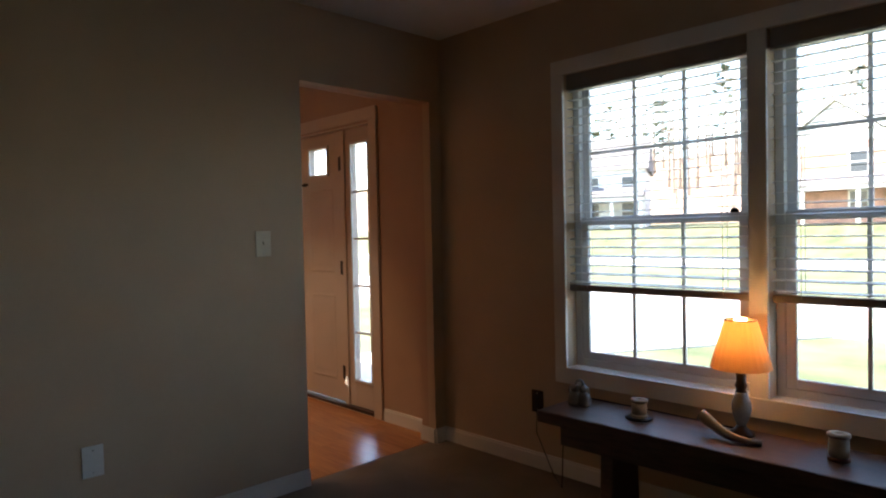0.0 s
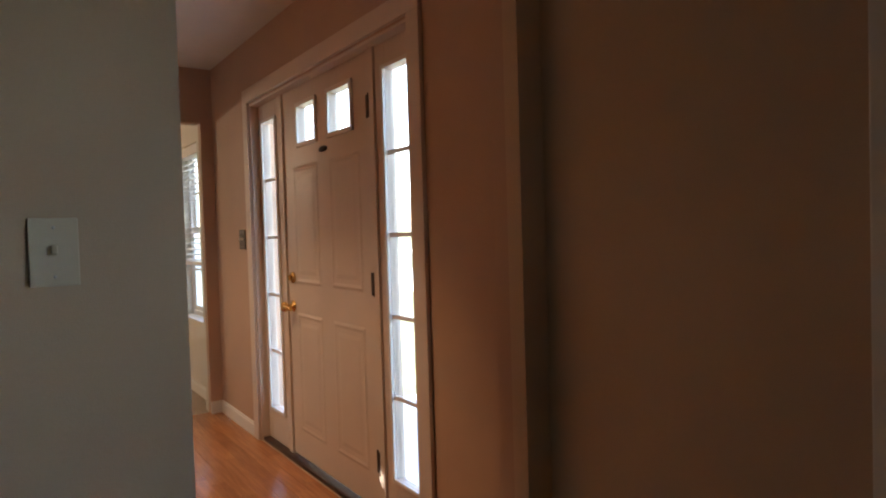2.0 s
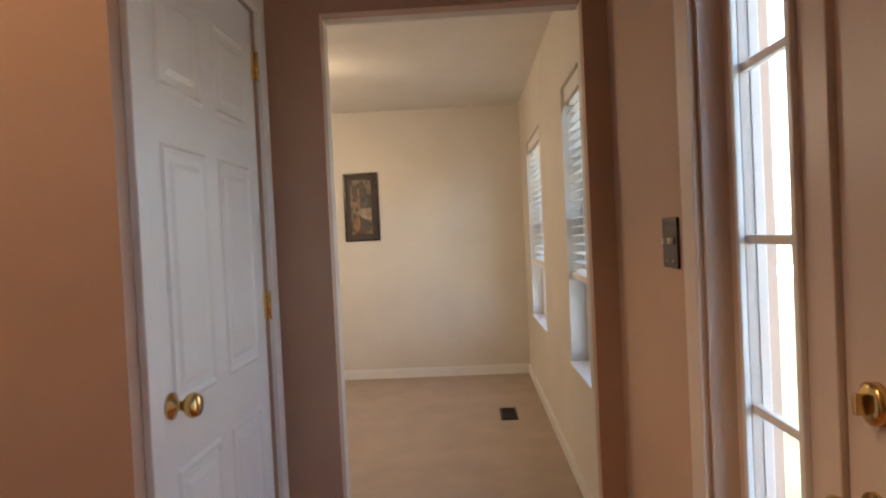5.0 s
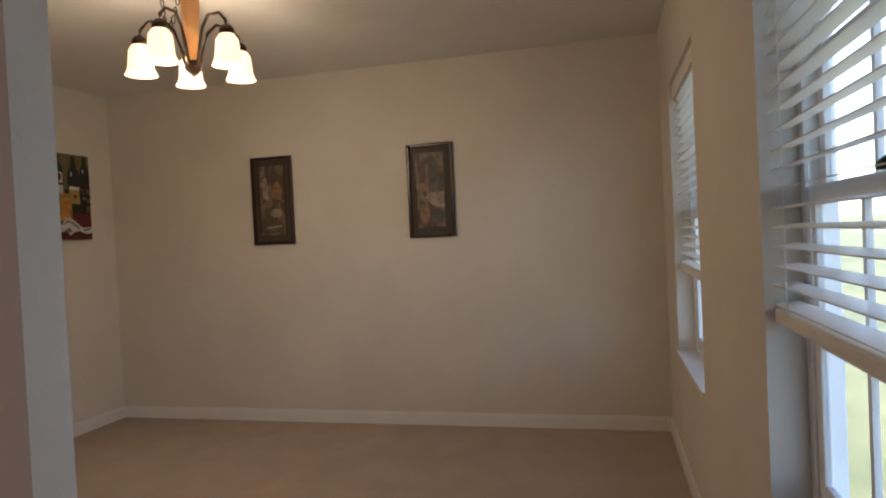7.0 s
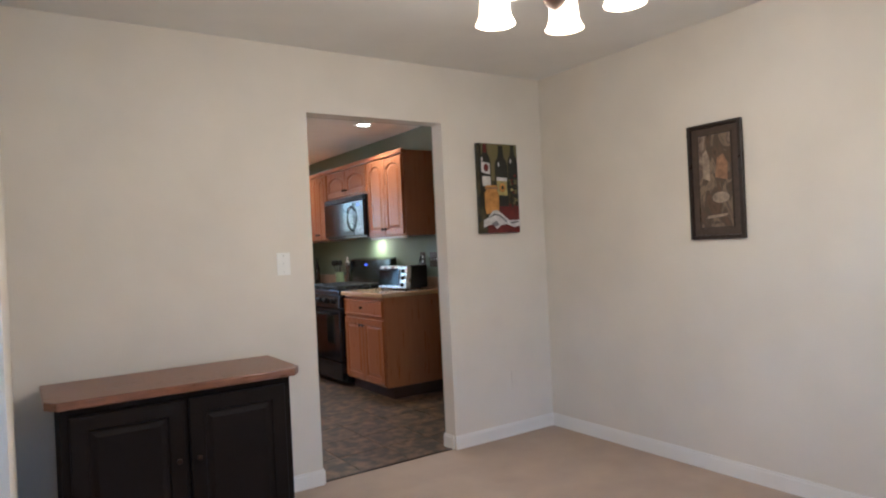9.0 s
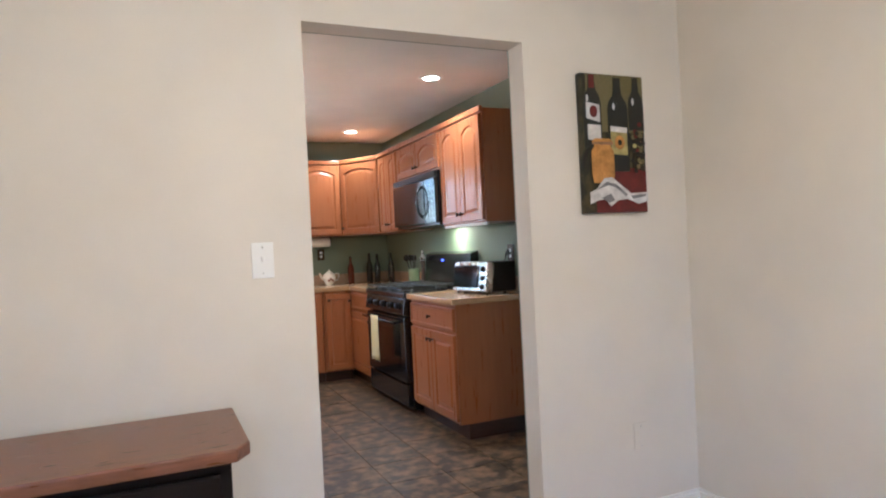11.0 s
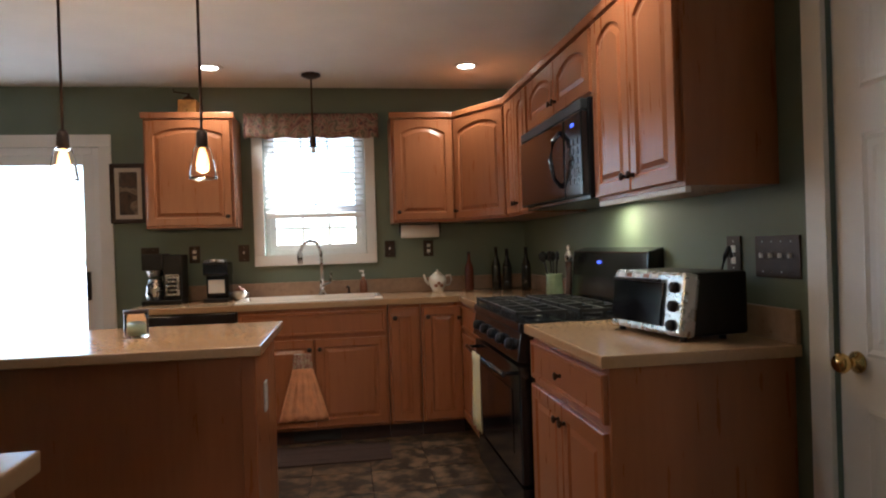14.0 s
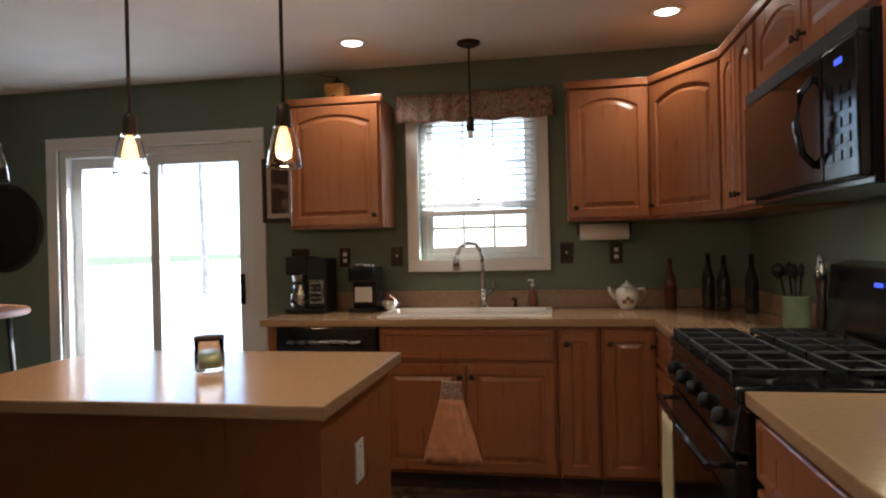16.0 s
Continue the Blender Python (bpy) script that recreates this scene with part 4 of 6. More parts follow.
JAR = [(-0.122, -0.17), (-0.02, -0.17), (-0.012, -0.13), (-0.012, -0.035), (-0.03, -0.012), (-0.014, 0.005), (-0.03, 0.02), (-0.11, 0.02), (-0.126, 0.005), (-0.112, -0.012), (-0.13, -0.035), (-0.13, -0.13)]
daub(cv, m, JAR, W + 0.006, "paint_amber")
daub(cv, m, [(-0.128, -0.006), (-0.014, -0.006), (-0.02, 0.006), (-0.122, 0.006)], W + 0.0074, "paint_tan")
for k in range(34):
    a = random.random() * 6.28
    q = random.random() ** 0.5
    daub(cv, m, disc(0.122 + 0.036 * math.cos(a) * q, -0.03 + 0.125 * math.sin(a) * q, 0.011, 0.011, 9), W + 0.0042 + 0.0001 * k, random.choice(("paint_red", "paint_label", "paint_olive", "paint_green", "paint_green")))
daub(cv, m, [(-0.148, -0.26), (-0.146, -0.21), (-0.11, -0.195), (-0.07, -0.15), (-0.03, -0.145), (0.02, -0.18), (0.07, -0.215), (0.163, -0.21), (0.163, -0.25), (0.11, -0.262), (0.05, -0.24), (0.0, -0.245), (-0.04, -0.27), (-0.07, -0.24), (-0.11, -0.245)], W + 0.0078, "paint_white")
for q in ([(-0.115, -0.20), (-0.06, -0.165), (-0.01, -0.175), (0.05, -0.22), (0.04, -0.228), (-0.01, -0.19), (-0.05, -0.18)], [(-0.09, -0.235), (-0.04, -0.215), (-0.02, -0.245), (-0.05, -0.255)], [(0.07, -0.225), (0.15, -0.22), (0.15, -0.228), (0.08, -0.24)]):
    daub(cv, m, q, W + 0.0092, "paint_shadow")
# large picture on the stair wall
t, m = framed("framed_picture", (5.10, 1.885, 1.545), (0, -1, 0), (-1, 0, 0), 0.70, 0.43, 0.045, "dark_wood", "art_sky", "seascape in a wide dark wooden frame with cream liner", 0.022, "linen", 0.03)
daub(t, m, [(0.0, -0.06), (0.16, -0.06), (0.17, -0.01), (0.09, 0.03), (0.0, 0.0)], 0.0195, "paint_white")
daub(t, m, [(-0.02, -0.10), (0.17, -0.09), (0.165, -0.055), (0.0, -0.055)], 0.021, "dark_wood")
daub(t, m, disc(0.24, -0.10, 0.055, 0.035), 0.0195, "paint_white")
framed("framed_picture", (6.99, YB, 1.69), (1, 0, 0), (0, -1, 0), 0.24, 0.42, 0.03, "dark_wood", "art_brown", "small brown framed print beside the cabinet", 0.03, "linen", 0.02)


# ---- living room: bench and what stands on it ----
bn = thing("wooden_bench", (0.8, 0.22, 0), "long dark worn wooden bench under the window", "bench")
part("top", bx(-0.9, 0.06, 0.395, 1.73, 0.40, 0.45, 0.008), "bench_wood", bn)
part("apron", bx(-0.8, 0.10, 0.30, 1.63, 0.125, 0.396, 0.004), "bench_wood", bn)
part("apron", bx(-0.8, 0.335, 0.30, 1.63, 0.36, 0.396, 0.004), "bench_wood", bn)
for x in (1.42, -0.55):
    part("leg", prism([(0.09, 0), (0.14, 0), (0.17, 0.06), (0.25, 0.06), (0.28, 0), (0.33, 0), (0.31, 0.40), (0.11, 0.40)], "x", x - 0.03, x + 0.03, 0.005), "bench_wood", bn)
    part("brace", prism([(x - 0.03, 0.24), (x - 0.14, 0.395), (x + 0.14, 0.395), (x + 0.03, 0.24)], "y", 0.19, 0.22, 0.004), "bench_wood", bn)
tl = thing("table_lamp", (0.912, 0.15, 0.45), "lit table lamp with cream pleated shade on the bench", "lamp")
part("foot", lathe([(0.05, 0.45), (0.05, 0.46), (0.025, 0.475), (0.016, 0.49)], (0.912, 0.15, 0), 20), "bronze", tl)
part("body", lathe([(0.016, 0.488), (0.026, 0.51), (0.037, 0.55), (0.035, 0.58), (0.024, 0.605), (0.022, 0.62)], (0.912, 0.15, 0), 20), "gray_ceramic", tl)
part("neck", lathe([(0.022, 0.618), (0.018, 0.63), (0.024, 0.645), (0.018, 0.66), (0.020, 0.70), (0.009, 0.71), (0.009, 0.76)], (0.912, 0.15, 0), 16), "bronze", tl)
sb = bmesh.new()
ring0, ring1 = [], []
for i in range(48):
    a, k = 2 * math.pi * i / 48, 1 + 0.025 * (i % 2)
    ring0.append(sb.verts.new((0.912 + 0.112 * k * math.cos(a), 0.15 + 0.112 * k * math.sin(a), 0.715)))
    ring1.append(sb.verts.new((0.912 + 0.058 * k * math.cos(a), 0.15 + 0.058 * k * math.sin(a), 0.905)))
for i in range(48):
    sb.faces.new((ring0[i], ring0[(i + 1) % 48], ring1[(i + 1) % 48], ring1[i]))
lampshade = part("shade", sb, "shade_cloth", tl, "cream pleated fabric shade glowing from within")
so = lampshade.modifiers.new("thick", 'SOLIDIFY')
so.thickness = 0.0015
mt = M["shade_cloth"].node_tree
tr, mx = mt.nodes.new("ShaderNodeBsdfTranslucent"), mt.nodes.new("ShaderNodeMixShader")
tr.inputs[0].default_value = (0.85, 0.6, 0.36, 1)
mx.inputs[0].default_value = 0.6
pb = mt.nodes["Principled BSDF"]
mt.links.new(pb.outputs[0], mx.inputs[1]), mt.links.new(tr.outputs[0], mx.inputs[2]), mt.links.new(mx.outputs[0], mt.nodes["Material Output"].inputs[0])
part("shade_ring", tube([(0.912 + 0.0595 * math.cos(i * math.pi / 12), 0.15 + 0.0595 * math.sin(i * math.pi / 12), 0.905) for i in range(25)], 0.0025, 6), "bronze", tl)
part("bulb", lathe([(0.012, 0.76), (0.026, 0.80), (0.024, 0.912), (0, 0.845)], (0.912, 0.15, 0), 14), "bulb_on", tl)
lamp("table_lamp_light", 'POINT', 0.28, (1.0, 0.64, 0.38), (0.912, 0.15, 0.86), size=0.02)
for x, top in ((1.315, 0.535), (0.556, 0.545)):
    s = thing("thread_spool", (x, 0.22, 0.45), "old wooden thread spool on the bench", "spool", "thread spools")
    z = 0.452
    if x > 1:
        part("saucer", lathe([(0.055, 0.45), (0.06, 0.457), (0.03, 0.459)], (x, 0.22, 0), 20), "black_plastic", s, "dark round saucer")
        z = 0.46
    part("flange", lathe([(0.036, z), (0.036, z + 0.01), (0.03, z + 0.014)], (x, 0.22, 0), 18), "rust" if x < 1 else "thread", s)
    part("thread", lathe([(0.031, z + 0.012), (0.033, z + 0.04), (0.031, top - 0.014)], (x, 0.22, 0), 18), "thread", s)
    part("flange", lathe([(0.03, top - 0.014), (0.037, top - 0.010), (0.037, top), (0.012, top + 0.001), (0.010, top - 0.008), (0, top - 0.008)], (x, 0.22, 0), 18), "thread", s)
# figurine: two leaning animals joined into one shape
fg = bmesh.new()
for dx, s in ((-0.02, 1), (0.024, -1)):
    merge(fg, lathe([(0.028, 0), (0.033, 0.02), (0.03, 0.045), (0.018, 0.06), (0, 0.062)], (dx, 0, 0), 14))
    h = lathe([(0, -0.02), (0.015, -0.014), (0.02, 0), (0.015, 0.014), (0, 0.02)], (dx * 0.9, 0, 0.078), 12)
    merge(fg, h)
    tube([(dx * 1.3, 0, 0.085), (dx * 2.0, -0.004, 0.082), (dx * 2.1, -0.004, 0.06), (dx * 1.7, 0, 0.05)], 0.007, 8, fg)
tube([(-0.018, 0, 0.095), (-0.012, 0, 0.112), (0, 0, 0.118), (0.012, 0, 0.112), (0.02, 0, 0.095)], 0.006, 8, fg)
fig = solo("animal_figurine", fg, "gray_ceramic", "small glazed ceramic animal figurine on the bench", "figurine")
fig.matrix_basis = pose(1.63, 0.20, 0.45, 0, 0, 20)
pts = [(0.80 + 0.24 * k / 14, 0.25 + 0.02 * math.sin(k / 3), 0.464 + 0.06 * (k / 14) ** 2.5) for k in range(15)]
solo("powder_horn", tube(pts, 0.011, 12, None, 2.2), "gray_ceramic", "curved dark horn with a pale tip lying on the bench", "horn")
cord = [(0.95, 0.10, 0.455), (1.3, 0.08, 0.455), (1.72, 0.08, 0.455), (1.745, 0.12, 0.40), (1.76, 0.16, 0.2), (1.74, 0.2, 0.03), (1.86, 0.1, 0.03), (2.02, 0.03, 0.2), (2.03, 0.012, 0.345)]
solo("lamp_cord", tube(cord, 0.003, 6), "black_plastic", "thin dark lamp cord running to the outlet", "cord")


# ---- dining room ----
bf = thing("buffet_cabinet", (7.19, 3.7, 0), "black buffet cabinet with a brown wooden top", "cabinet")
part("top", prism([(6.68, 3.93), (7.70, 3.93), (7.70, 3.50), (7.66, 3.44), (6.72, 3.44), (6.68, 3.50)], "z", 0.735, 0.77, 0.006), "buffet_wood", bf, "brown cherry top with clipped corners")
part("body", bx(6.73, 3.49, 0.05, 7.65, 3.93, 0.735, 0.004), "black_cabinet", bf)
part("plinth", bx(6.75, 3.51, 0, 7.63, 3.92, 0.05), "black_cabinet", bf)
for a in (6.76, 7.20):
    dr = part("door", panel_door(0.42, 0.62, 0.06, 0, 0.018, frame_axes((a, 3.489, 0.08), (1, 0, 0), (0, -1, 0))), "black_cabinet", bf)
    part("knob", knob_bm(Matrix.Translation((a + (0.39 if a < 7 else 0.03), 3.471, 0.45)) @ dn, 0.012, 0.022), "bronze", dr)
fv = thing("floor_register", (8.43, 0.28, 0), "dark metal floor vent in the dining carpet", "floor vent")
part("frame", bx(8.28, 0.22, 0.0, 8.58, 0.34, 0.006, 0.002), "black_matte", fv)
for i in range(10):
    part("louvre", bx(8.295 + i * 0.028, 0.235, 0.006, 8.305 + i * 0.028, 0.325, 0.010), "bronze", fv)

# return-air grille high on the side wall
rv = thing("return_air_grille", (6.585, 2.2, 2.0), "grey-white metal return-air grille high on the wall", "wall vent")
fr = bx(6.5855, 1.95, 1.80, 6.597, 2.45, 1.825, 0.002)
bx(6.5855, 1.95, 2.175, 6.597, 2.45, 2.20, 0.002, fr), bx(6.5855, 1.95, 1.825, 6.597, 1.975, 2.175, 0.002, fr), bx(6.5855, 2.425, 1.825, 6.597, 2.45, 2.175, 0.002, fr)
part("frame", fr, "vinyl", rv)
part("backing", bx(6.5855, 1.975, 1.825, 6.588, 2.425, 2.175), "black_matte", rv)
for k in range(17):
    sl = bx(-0.005, 1.975, -0.001, 0.005, 2.425, 0.001)
    sl.transform(Matrix.Translation((6.593, 0, 1.835 + k * 0.0206)) @ Matrix.Rotation(radians(35), 4, 'Y'))
    part("slat", sl, "vinyl", rv)

# chandelier
CX, CY = 8.05, 2.06
cd = thing("chandelier", (CX, CY, 2.03), "bronze five-arm chandelier with lit alabaster glass shades", "chandelier")
part("canopy", lathe([(0.065, H), (0.062, H - 0.012), (0.02, H - 0.018), (0, H - 0.018)][::-1], (CX, CY, 0), 20), "bronze", cd)
chain = None
for k in range(12):
    f = k / 11
    mm = Matrix.Translation((CX - 0.02 - 0.03 * math.sin(f * 3), CY + 0.03 + 0.09 * f, 2.41 - 0.17 * math.sin(f * math.pi))) @ Matrix.Rotation(radians(90 * (k % 2)), 4, 'Z')
    lk = tube([tuple(mm @ Vector((0.009 * math.cos(a), 0, 0.018 * math.sin(a)))) for a in [i * math.pi / 6 for i in range(13)]], 0.0028, 6)
    chain = merge(chain, lk) if chain else lk
part("chain", chain, "bronze", cd)
part("top_cap", lathe([(0.012, 2.425), (0.035, 2.415), (0.03, 2.395), (0.012, 2.385)][::-1], (CX, CY, 0), 16), "bronze", cd)
part("column", lathe([(0.018, 2.105), (0.026, 2.16), (0.030, 2.260), (0.040, 2.330), (0.036, 2.385)], (CX, CY, 0), 20), "shade_cloth", cd, "cream glass column")
part("finial", lathe([(0, 2.035), (0.012, 2.045), (0.036, 2.075), (0.032, 2.105), (0.014, 2.115)], (CX, CY, 0), 20), "bronze", cd)
for k in range(5):
    a = radians(72 * k + 38)
    ux, uy = math.cos(a), math.sin(a)

    def at(r, z):
        return (CX + ux * r, CY + uy * r, z)

    arm = part("arm", tube([at(0.03, 2.090), at(0.045, 2.16), at(0.07, 2.240), at(0.11, 2.285), at(0.175, 2.280), at(0.21, 2.245), at(0.215, 2.210)], 0.007, 8), "bronze", cd)
    part("socket_cup", lathe([(0.018, 2.220), (0.03, 2.205), (0.032, 2.185), (0.024, 2.180)][::-1], at(0.215, 0), 14), "bronze", arm)
    part("shade", lathe([(0.066, 2.055), (0.060, 2.065), (0.052, 2.085), (0.049, 2.120), (0.045, 2.16), (0.03, 2.182), (0.0, 2.184)], at(0.215, 0), 20), "shade_on", arm, "lit bell-shaped alabaster glass shade")
# the fixture hangs a little under its canopy on a short stem
cd.matrix_basis = Matrix.Translation((CX - 0.03, CY - 0.03, 1.985))
part("stem", tube([(CX, CY, 2.42), (CX, CY, 2.47)], 0.008, 8), "bronze", cd)
for c in cd.children:
    if c.name.startswith("canopy"):
        c.location.z += 0.044
lamp("chandelier_light", 'POINT', 4.5, (1.0, 0.76, 0.52), (CX, CY, 1.960), size=0.12)
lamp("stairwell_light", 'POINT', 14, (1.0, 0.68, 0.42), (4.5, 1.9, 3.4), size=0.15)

# ---- kitchen cabinets ----
CT = 0.92


def base_unit(name, x0, y0, x1, y1, face, doors, drawer, label, group="kitchen base cabinets", knobs="mid"):
    """A base cabinet; face is -y, -x (as (0,-1) or (-1,0)); doors count; drawer: whether one sits on top."""
    c = thing(name, ((x0 + x1) / 2, (y0 + y1) / 2, 0), label, "cabinet", group)
    part("body", bx(x0, y0, 0.10, x1, y1, CT - 0.04, 0.002), "maple", c)
    if face == (0, -1):
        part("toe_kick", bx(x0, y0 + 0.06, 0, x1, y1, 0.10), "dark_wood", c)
        w, o, u = x1 - x0, Vector((x0, y0 - 0.001, 0)), Vector((1, 0, 0))
    else:
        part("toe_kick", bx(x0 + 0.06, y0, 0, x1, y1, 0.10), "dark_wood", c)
        w, o, u = y1 - y0, Vector((x0 - 0.001, y1, 0)), Vector((0, -1, 0))
    nrm = Vector((*face, 0))
    rot = Matrix.Rotation(radians(90), 4, 'X') if face == (0, -1) else Matrix.Rotation(radians(-90), 4, 'Y')
    top = CT - 0.065
    if drawer:
        h = 0.15
        d = part("drawer_front", panel_door(w - 0.03, h, 0.016, 0, 0.02, frame_axes(o + u * 0.015 + Vector((0, 0, top - h)), u, nrm), False), "maple", c)
        if drawer == "knob":
            part("knob", knob_bm(Matrix.Translation(o + u * (w / 2) + nrm * 0.02 + Vector((0, 0, top - h / 2))) @ rot), "bronze", d, "dark bronze knob")
        top -= h + 0.025
    dw = (w - 0.03 - 0.008 * (doors - 1)) / doors
    for k in range(doors):
        s = o + u * (0.015 + k * (dw + 0.008)) + Vector((0, 0, 0.12))
        d = part("door", panel_door(dw, top - 0.12, 0.05, 0, 0.02, frame_axes(s, u, nrm)), "maple", c)
        side = 0.028 if (k % 2 == 1 or (doors == 1 and knobs == "left")) else dw - 0.028
        part("knob", knob_bm(Matrix.Translation(s + u * side + nrm * 0.02 + Vector((0, 0, top - 0.12 - 0.06))) @ rot), "bronze", d, "dark bronze knob")
    return c


FY, FX = 7.895, 9.245     # faces of the back and the east run
YW, XW = YB - 0.004, XK - 0.004
base_unit("sink_base_cabinet", 7.80, FY, 8.74, YW, (0, -1), 2, "false", "honey maple sink base cabinet with two doors")
base_unit("base_cabinet", 8.745, FY, 8.955, YW, (0, -1), 1, None, "narrow honey maple base cabinet", knobs="left")
base_unit("base_cabinet", 8.96, FY, 9.24, YW, (0, -1), 1, None, "honey maple corner base cabinet", knobs="left")
base_unit("base_cabinet", FX, 7.23, XW, YW, (-1, 0), 1, "knob", "honey maple base cabinet beside the stove")
base_unit("base_cabinet", FX, 5.49, XW, 6.27, (-1, 0), 2, "knob", "honey maple base cabinet with drawer and plain end panel")
# dishwasher
dwm = thing("dishwasher", (7.5, FY, 0), "black built-in dishwasher with chrome handle bar", "dishwasher")
part("body", bx(7.22, FY + 0.02, 0.02, 7.795, YW, CT - 0.042), "black_plastic", dwm)
part("door", bx(7.225, FY - 0.02, 0.12, 7.79, FY + 0.02, 0.73, 0.004), "black", dwm)
part("control_panel", bx(7.225, FY - 0.025, 0.735, 7.79, FY + 0.02, CT - 0.045, 0.006), "black", dwm)
hb = tube([(7.30, FY - 0.05, 0.80), (7.71, FY - 0.05, 0.80)], 0.009, 8)
for x in (7.32, 7.69):
    tube([(x, FY - 0.022, 0.80), (x, FY - 0.05, 0.80)], 0.006, 6, hb)
part("handle", hb, "steel", dwm)
solo("cabinet_end_panel", bx(7.17, FY - 0.01, 0, 7.215, YW, CT - 0.04, 0.002), "maple", "honey maple end panel beside the dishwasher", "panel")

# worktops
SK = (7.79, 7.98, 8.70, 8.38)    # sink cut-out
bm = bx(7.13, 7.865, CT - 0.038, SK[0], YW, CT, 0.004)
bx(SK[0], 7.865, CT - 0.038, SK[2], SK[1], CT, 0.0, bm), bx(SK[0], SK[3], CT - 0.038, SK[2], YW, CT, 0.0, bm)
bx(SK[2], 7.865, CT - 0.038, 9.215, YW, CT, 0.0, bm), bx(9.215, 7.235, CT - 0.038, XW, YW, CT, 0.003, bm)
wt = tagged(new("worktop", mesh_of("worktop", bm, "counter")), "tan laminate L-shaped worktop", "worktop")
wt2 = solo("worktop", bx(9.205, 5.455, CT - 0.038, XW, 6.275, CT, 0.005), "counter", "tan laminate worktop under the toaster oven", "worktop")
solo("backsplash", bx(7.13, YB - 0.024, CT + 0.001, XW - 0.02, YW, CT + 0.105, 0.004), "splash", "tan laminate backsplash strip on the back wall", "backsplash")
solo("backsplash", bx(XW - 0.02, 7.235, CT + 0.001, XW, YB - 0.026, CT + 0.105, 0.004), "splash", "tan laminate backsplash strip beside the stove", "backsplash")
solo("backsplash", bx(XW - 0.02, 5.46, CT + 0.001, XW, 6.27, CT + 0.105, 0.004), "splash", "tan laminate backsplash strip behind the toaster oven", "backsplash")


def upper_unit(name, pts, z0, z1, label, faces, group="kitchen wall cabinets"):
    """A wall cabinet on a plan polygon; faces: (start, end, door count, knob sides) along its front."""
    cx, cy = sum(p[0] for p in pts) / len(pts), sum(p[1] for p in pts) / len(pts)
    c = thing(name, (cx, cy, z0), label, "cabinet", group)
    part("body", prism(pts, "z", z0, z1), "maple", c)
    for (s, e, count, sides) in faces:
        s, e = Vector((*s, 0)), Vector((*e, 0))
        u = (e - s).normalized()
        nrm = Vector((u.y, -u.x, 0))
        w = (e - s).length
        cr = bx(-0.012, z1 - 0.03, 0.0, w + 0.012, z1 + 0.012, 0.026, 0.006)
        cr.transform(frame_axes(s + nrm * 0.001, u, nrm))
        part("crown", cr, "maple", c)
        dw = (w - 0.03 - 0.006 * (count - 1)) / count
        for k in range(count):
            o = s + u * (0.015 + k * (dw + 0.006)) + nrm * 0.001 + Vector((0, 0, z0 + 0.015))
            hgt = z1 - z0 - 0.055
            d = part("door", panel_door(dw, hgt, 0.05, min(0.045, dw * 0.16), 0.02, frame_axes(o, u, nrm)), "maple", c)
            q = o + u * (0.026 if sides[k] == "l" else dw - 0.026) + nrm * 0.02 + Vector((0, 0, 0.055))
            zq = nrm.to_track_quat('Z', 'Y').to_matrix().to_4x4()
            part("knob", knob_bm(Matrix.Translation(q) @ zq), "bronze", d, "dark bronze knob")
    return c


UF, UX, UZ0, UZ1 = 8.18, 9.53, 1.425, 2.18
upper_unit("wall_cabinet", [(7.19, UF), (7.76, UF), (7.76, YW), (7.19, YW)], UZ0, UZ1, "honey maple wall cabinet with one arched door", [((7.19, UF), (7.76, UF), 1, "r")])
upper_unit("wall_cabinet", [(8.82, UF), (9.262, UF), (9.262, YW), (8.82, YW)], UZ0, UZ1, "honey maple wall cabinet beside the window", [((8.82, UF), (9.262, UF), 1, "l")])
upper_unit("wall_cabinet", [(9.266, UF), (UX, 7.72), (XW, 7.72), (XW, YW), (9.266, YW)], UZ0, UZ1, "honey maple diagonal corner wall cabinet", [((9.266, UF), (UX, 7.72), 1, "l")])
upper_unit("wall_cabinet", [(UX, 7.716), (UX, 7.19), (XW, 7.19), (XW, 7.716)], UZ0, UZ1, "narrow honey maple wall cabinet with two arched doors", [((UX, 7.716), (UX, 7.19), 2, "rl")])
upper_unit("wall_cabinet", [(UX, 7.186), (UX, 6.235), (XW, 6.235), (XW, 7.186)], 1.86, UZ1, "short honey maple wall cabinet over the microwave", [((UX, 7.186), (UX, 6.235), 2, "rl")])
ue = upper_unit("wall_cabinet", [(UX, 6.231), (UX, 5.54), (XW, 5.54), (XW, 6.231)], UZ0 - 0.01, UZ1, "honey maple wall cabinet with two tall arched doors", [((UX, 6.231), (UX, 5.54), 2, "rl")])
part("light_rail", bx(UX, 5.545, UZ0 - 0.03, UX + 0.02, 6.225, UZ0 - 0.011, 0.003), "trim", ue, "pale underside strip")

# microwave
mw = thing("microwave", (9.65, 6.7, 1.43), "black over-the-range microwave with curved handle", "microwave")
part("body", bx(9.50, 6.245, 1.43, XW, 7.18, 1.855, 0.004), "black", mw)
part("door", bx(9.465, 6.46, 1.45, 9.50, 7.175, 1.80, 0.008), "black_glass", mw)
part("control_panel", bx(9.468, 6.25, 1.45, 9.50, 6.455, 1.80, 0.006), "black", mw)
part("vent_grille", bx(9.47, 6.25, 1.805, 9.50, 7.175, 1.85, 0.004), "black_matte", mw)
part("handle", tube([(9.465, 6.50, 1.50), (9.43, 6.50, 1.54), (9.415, 6.50, 1.625), (9.43, 6.50, 1.71), (9.465, 6.50, 1.75)], 0.011, 8), "black", mw)
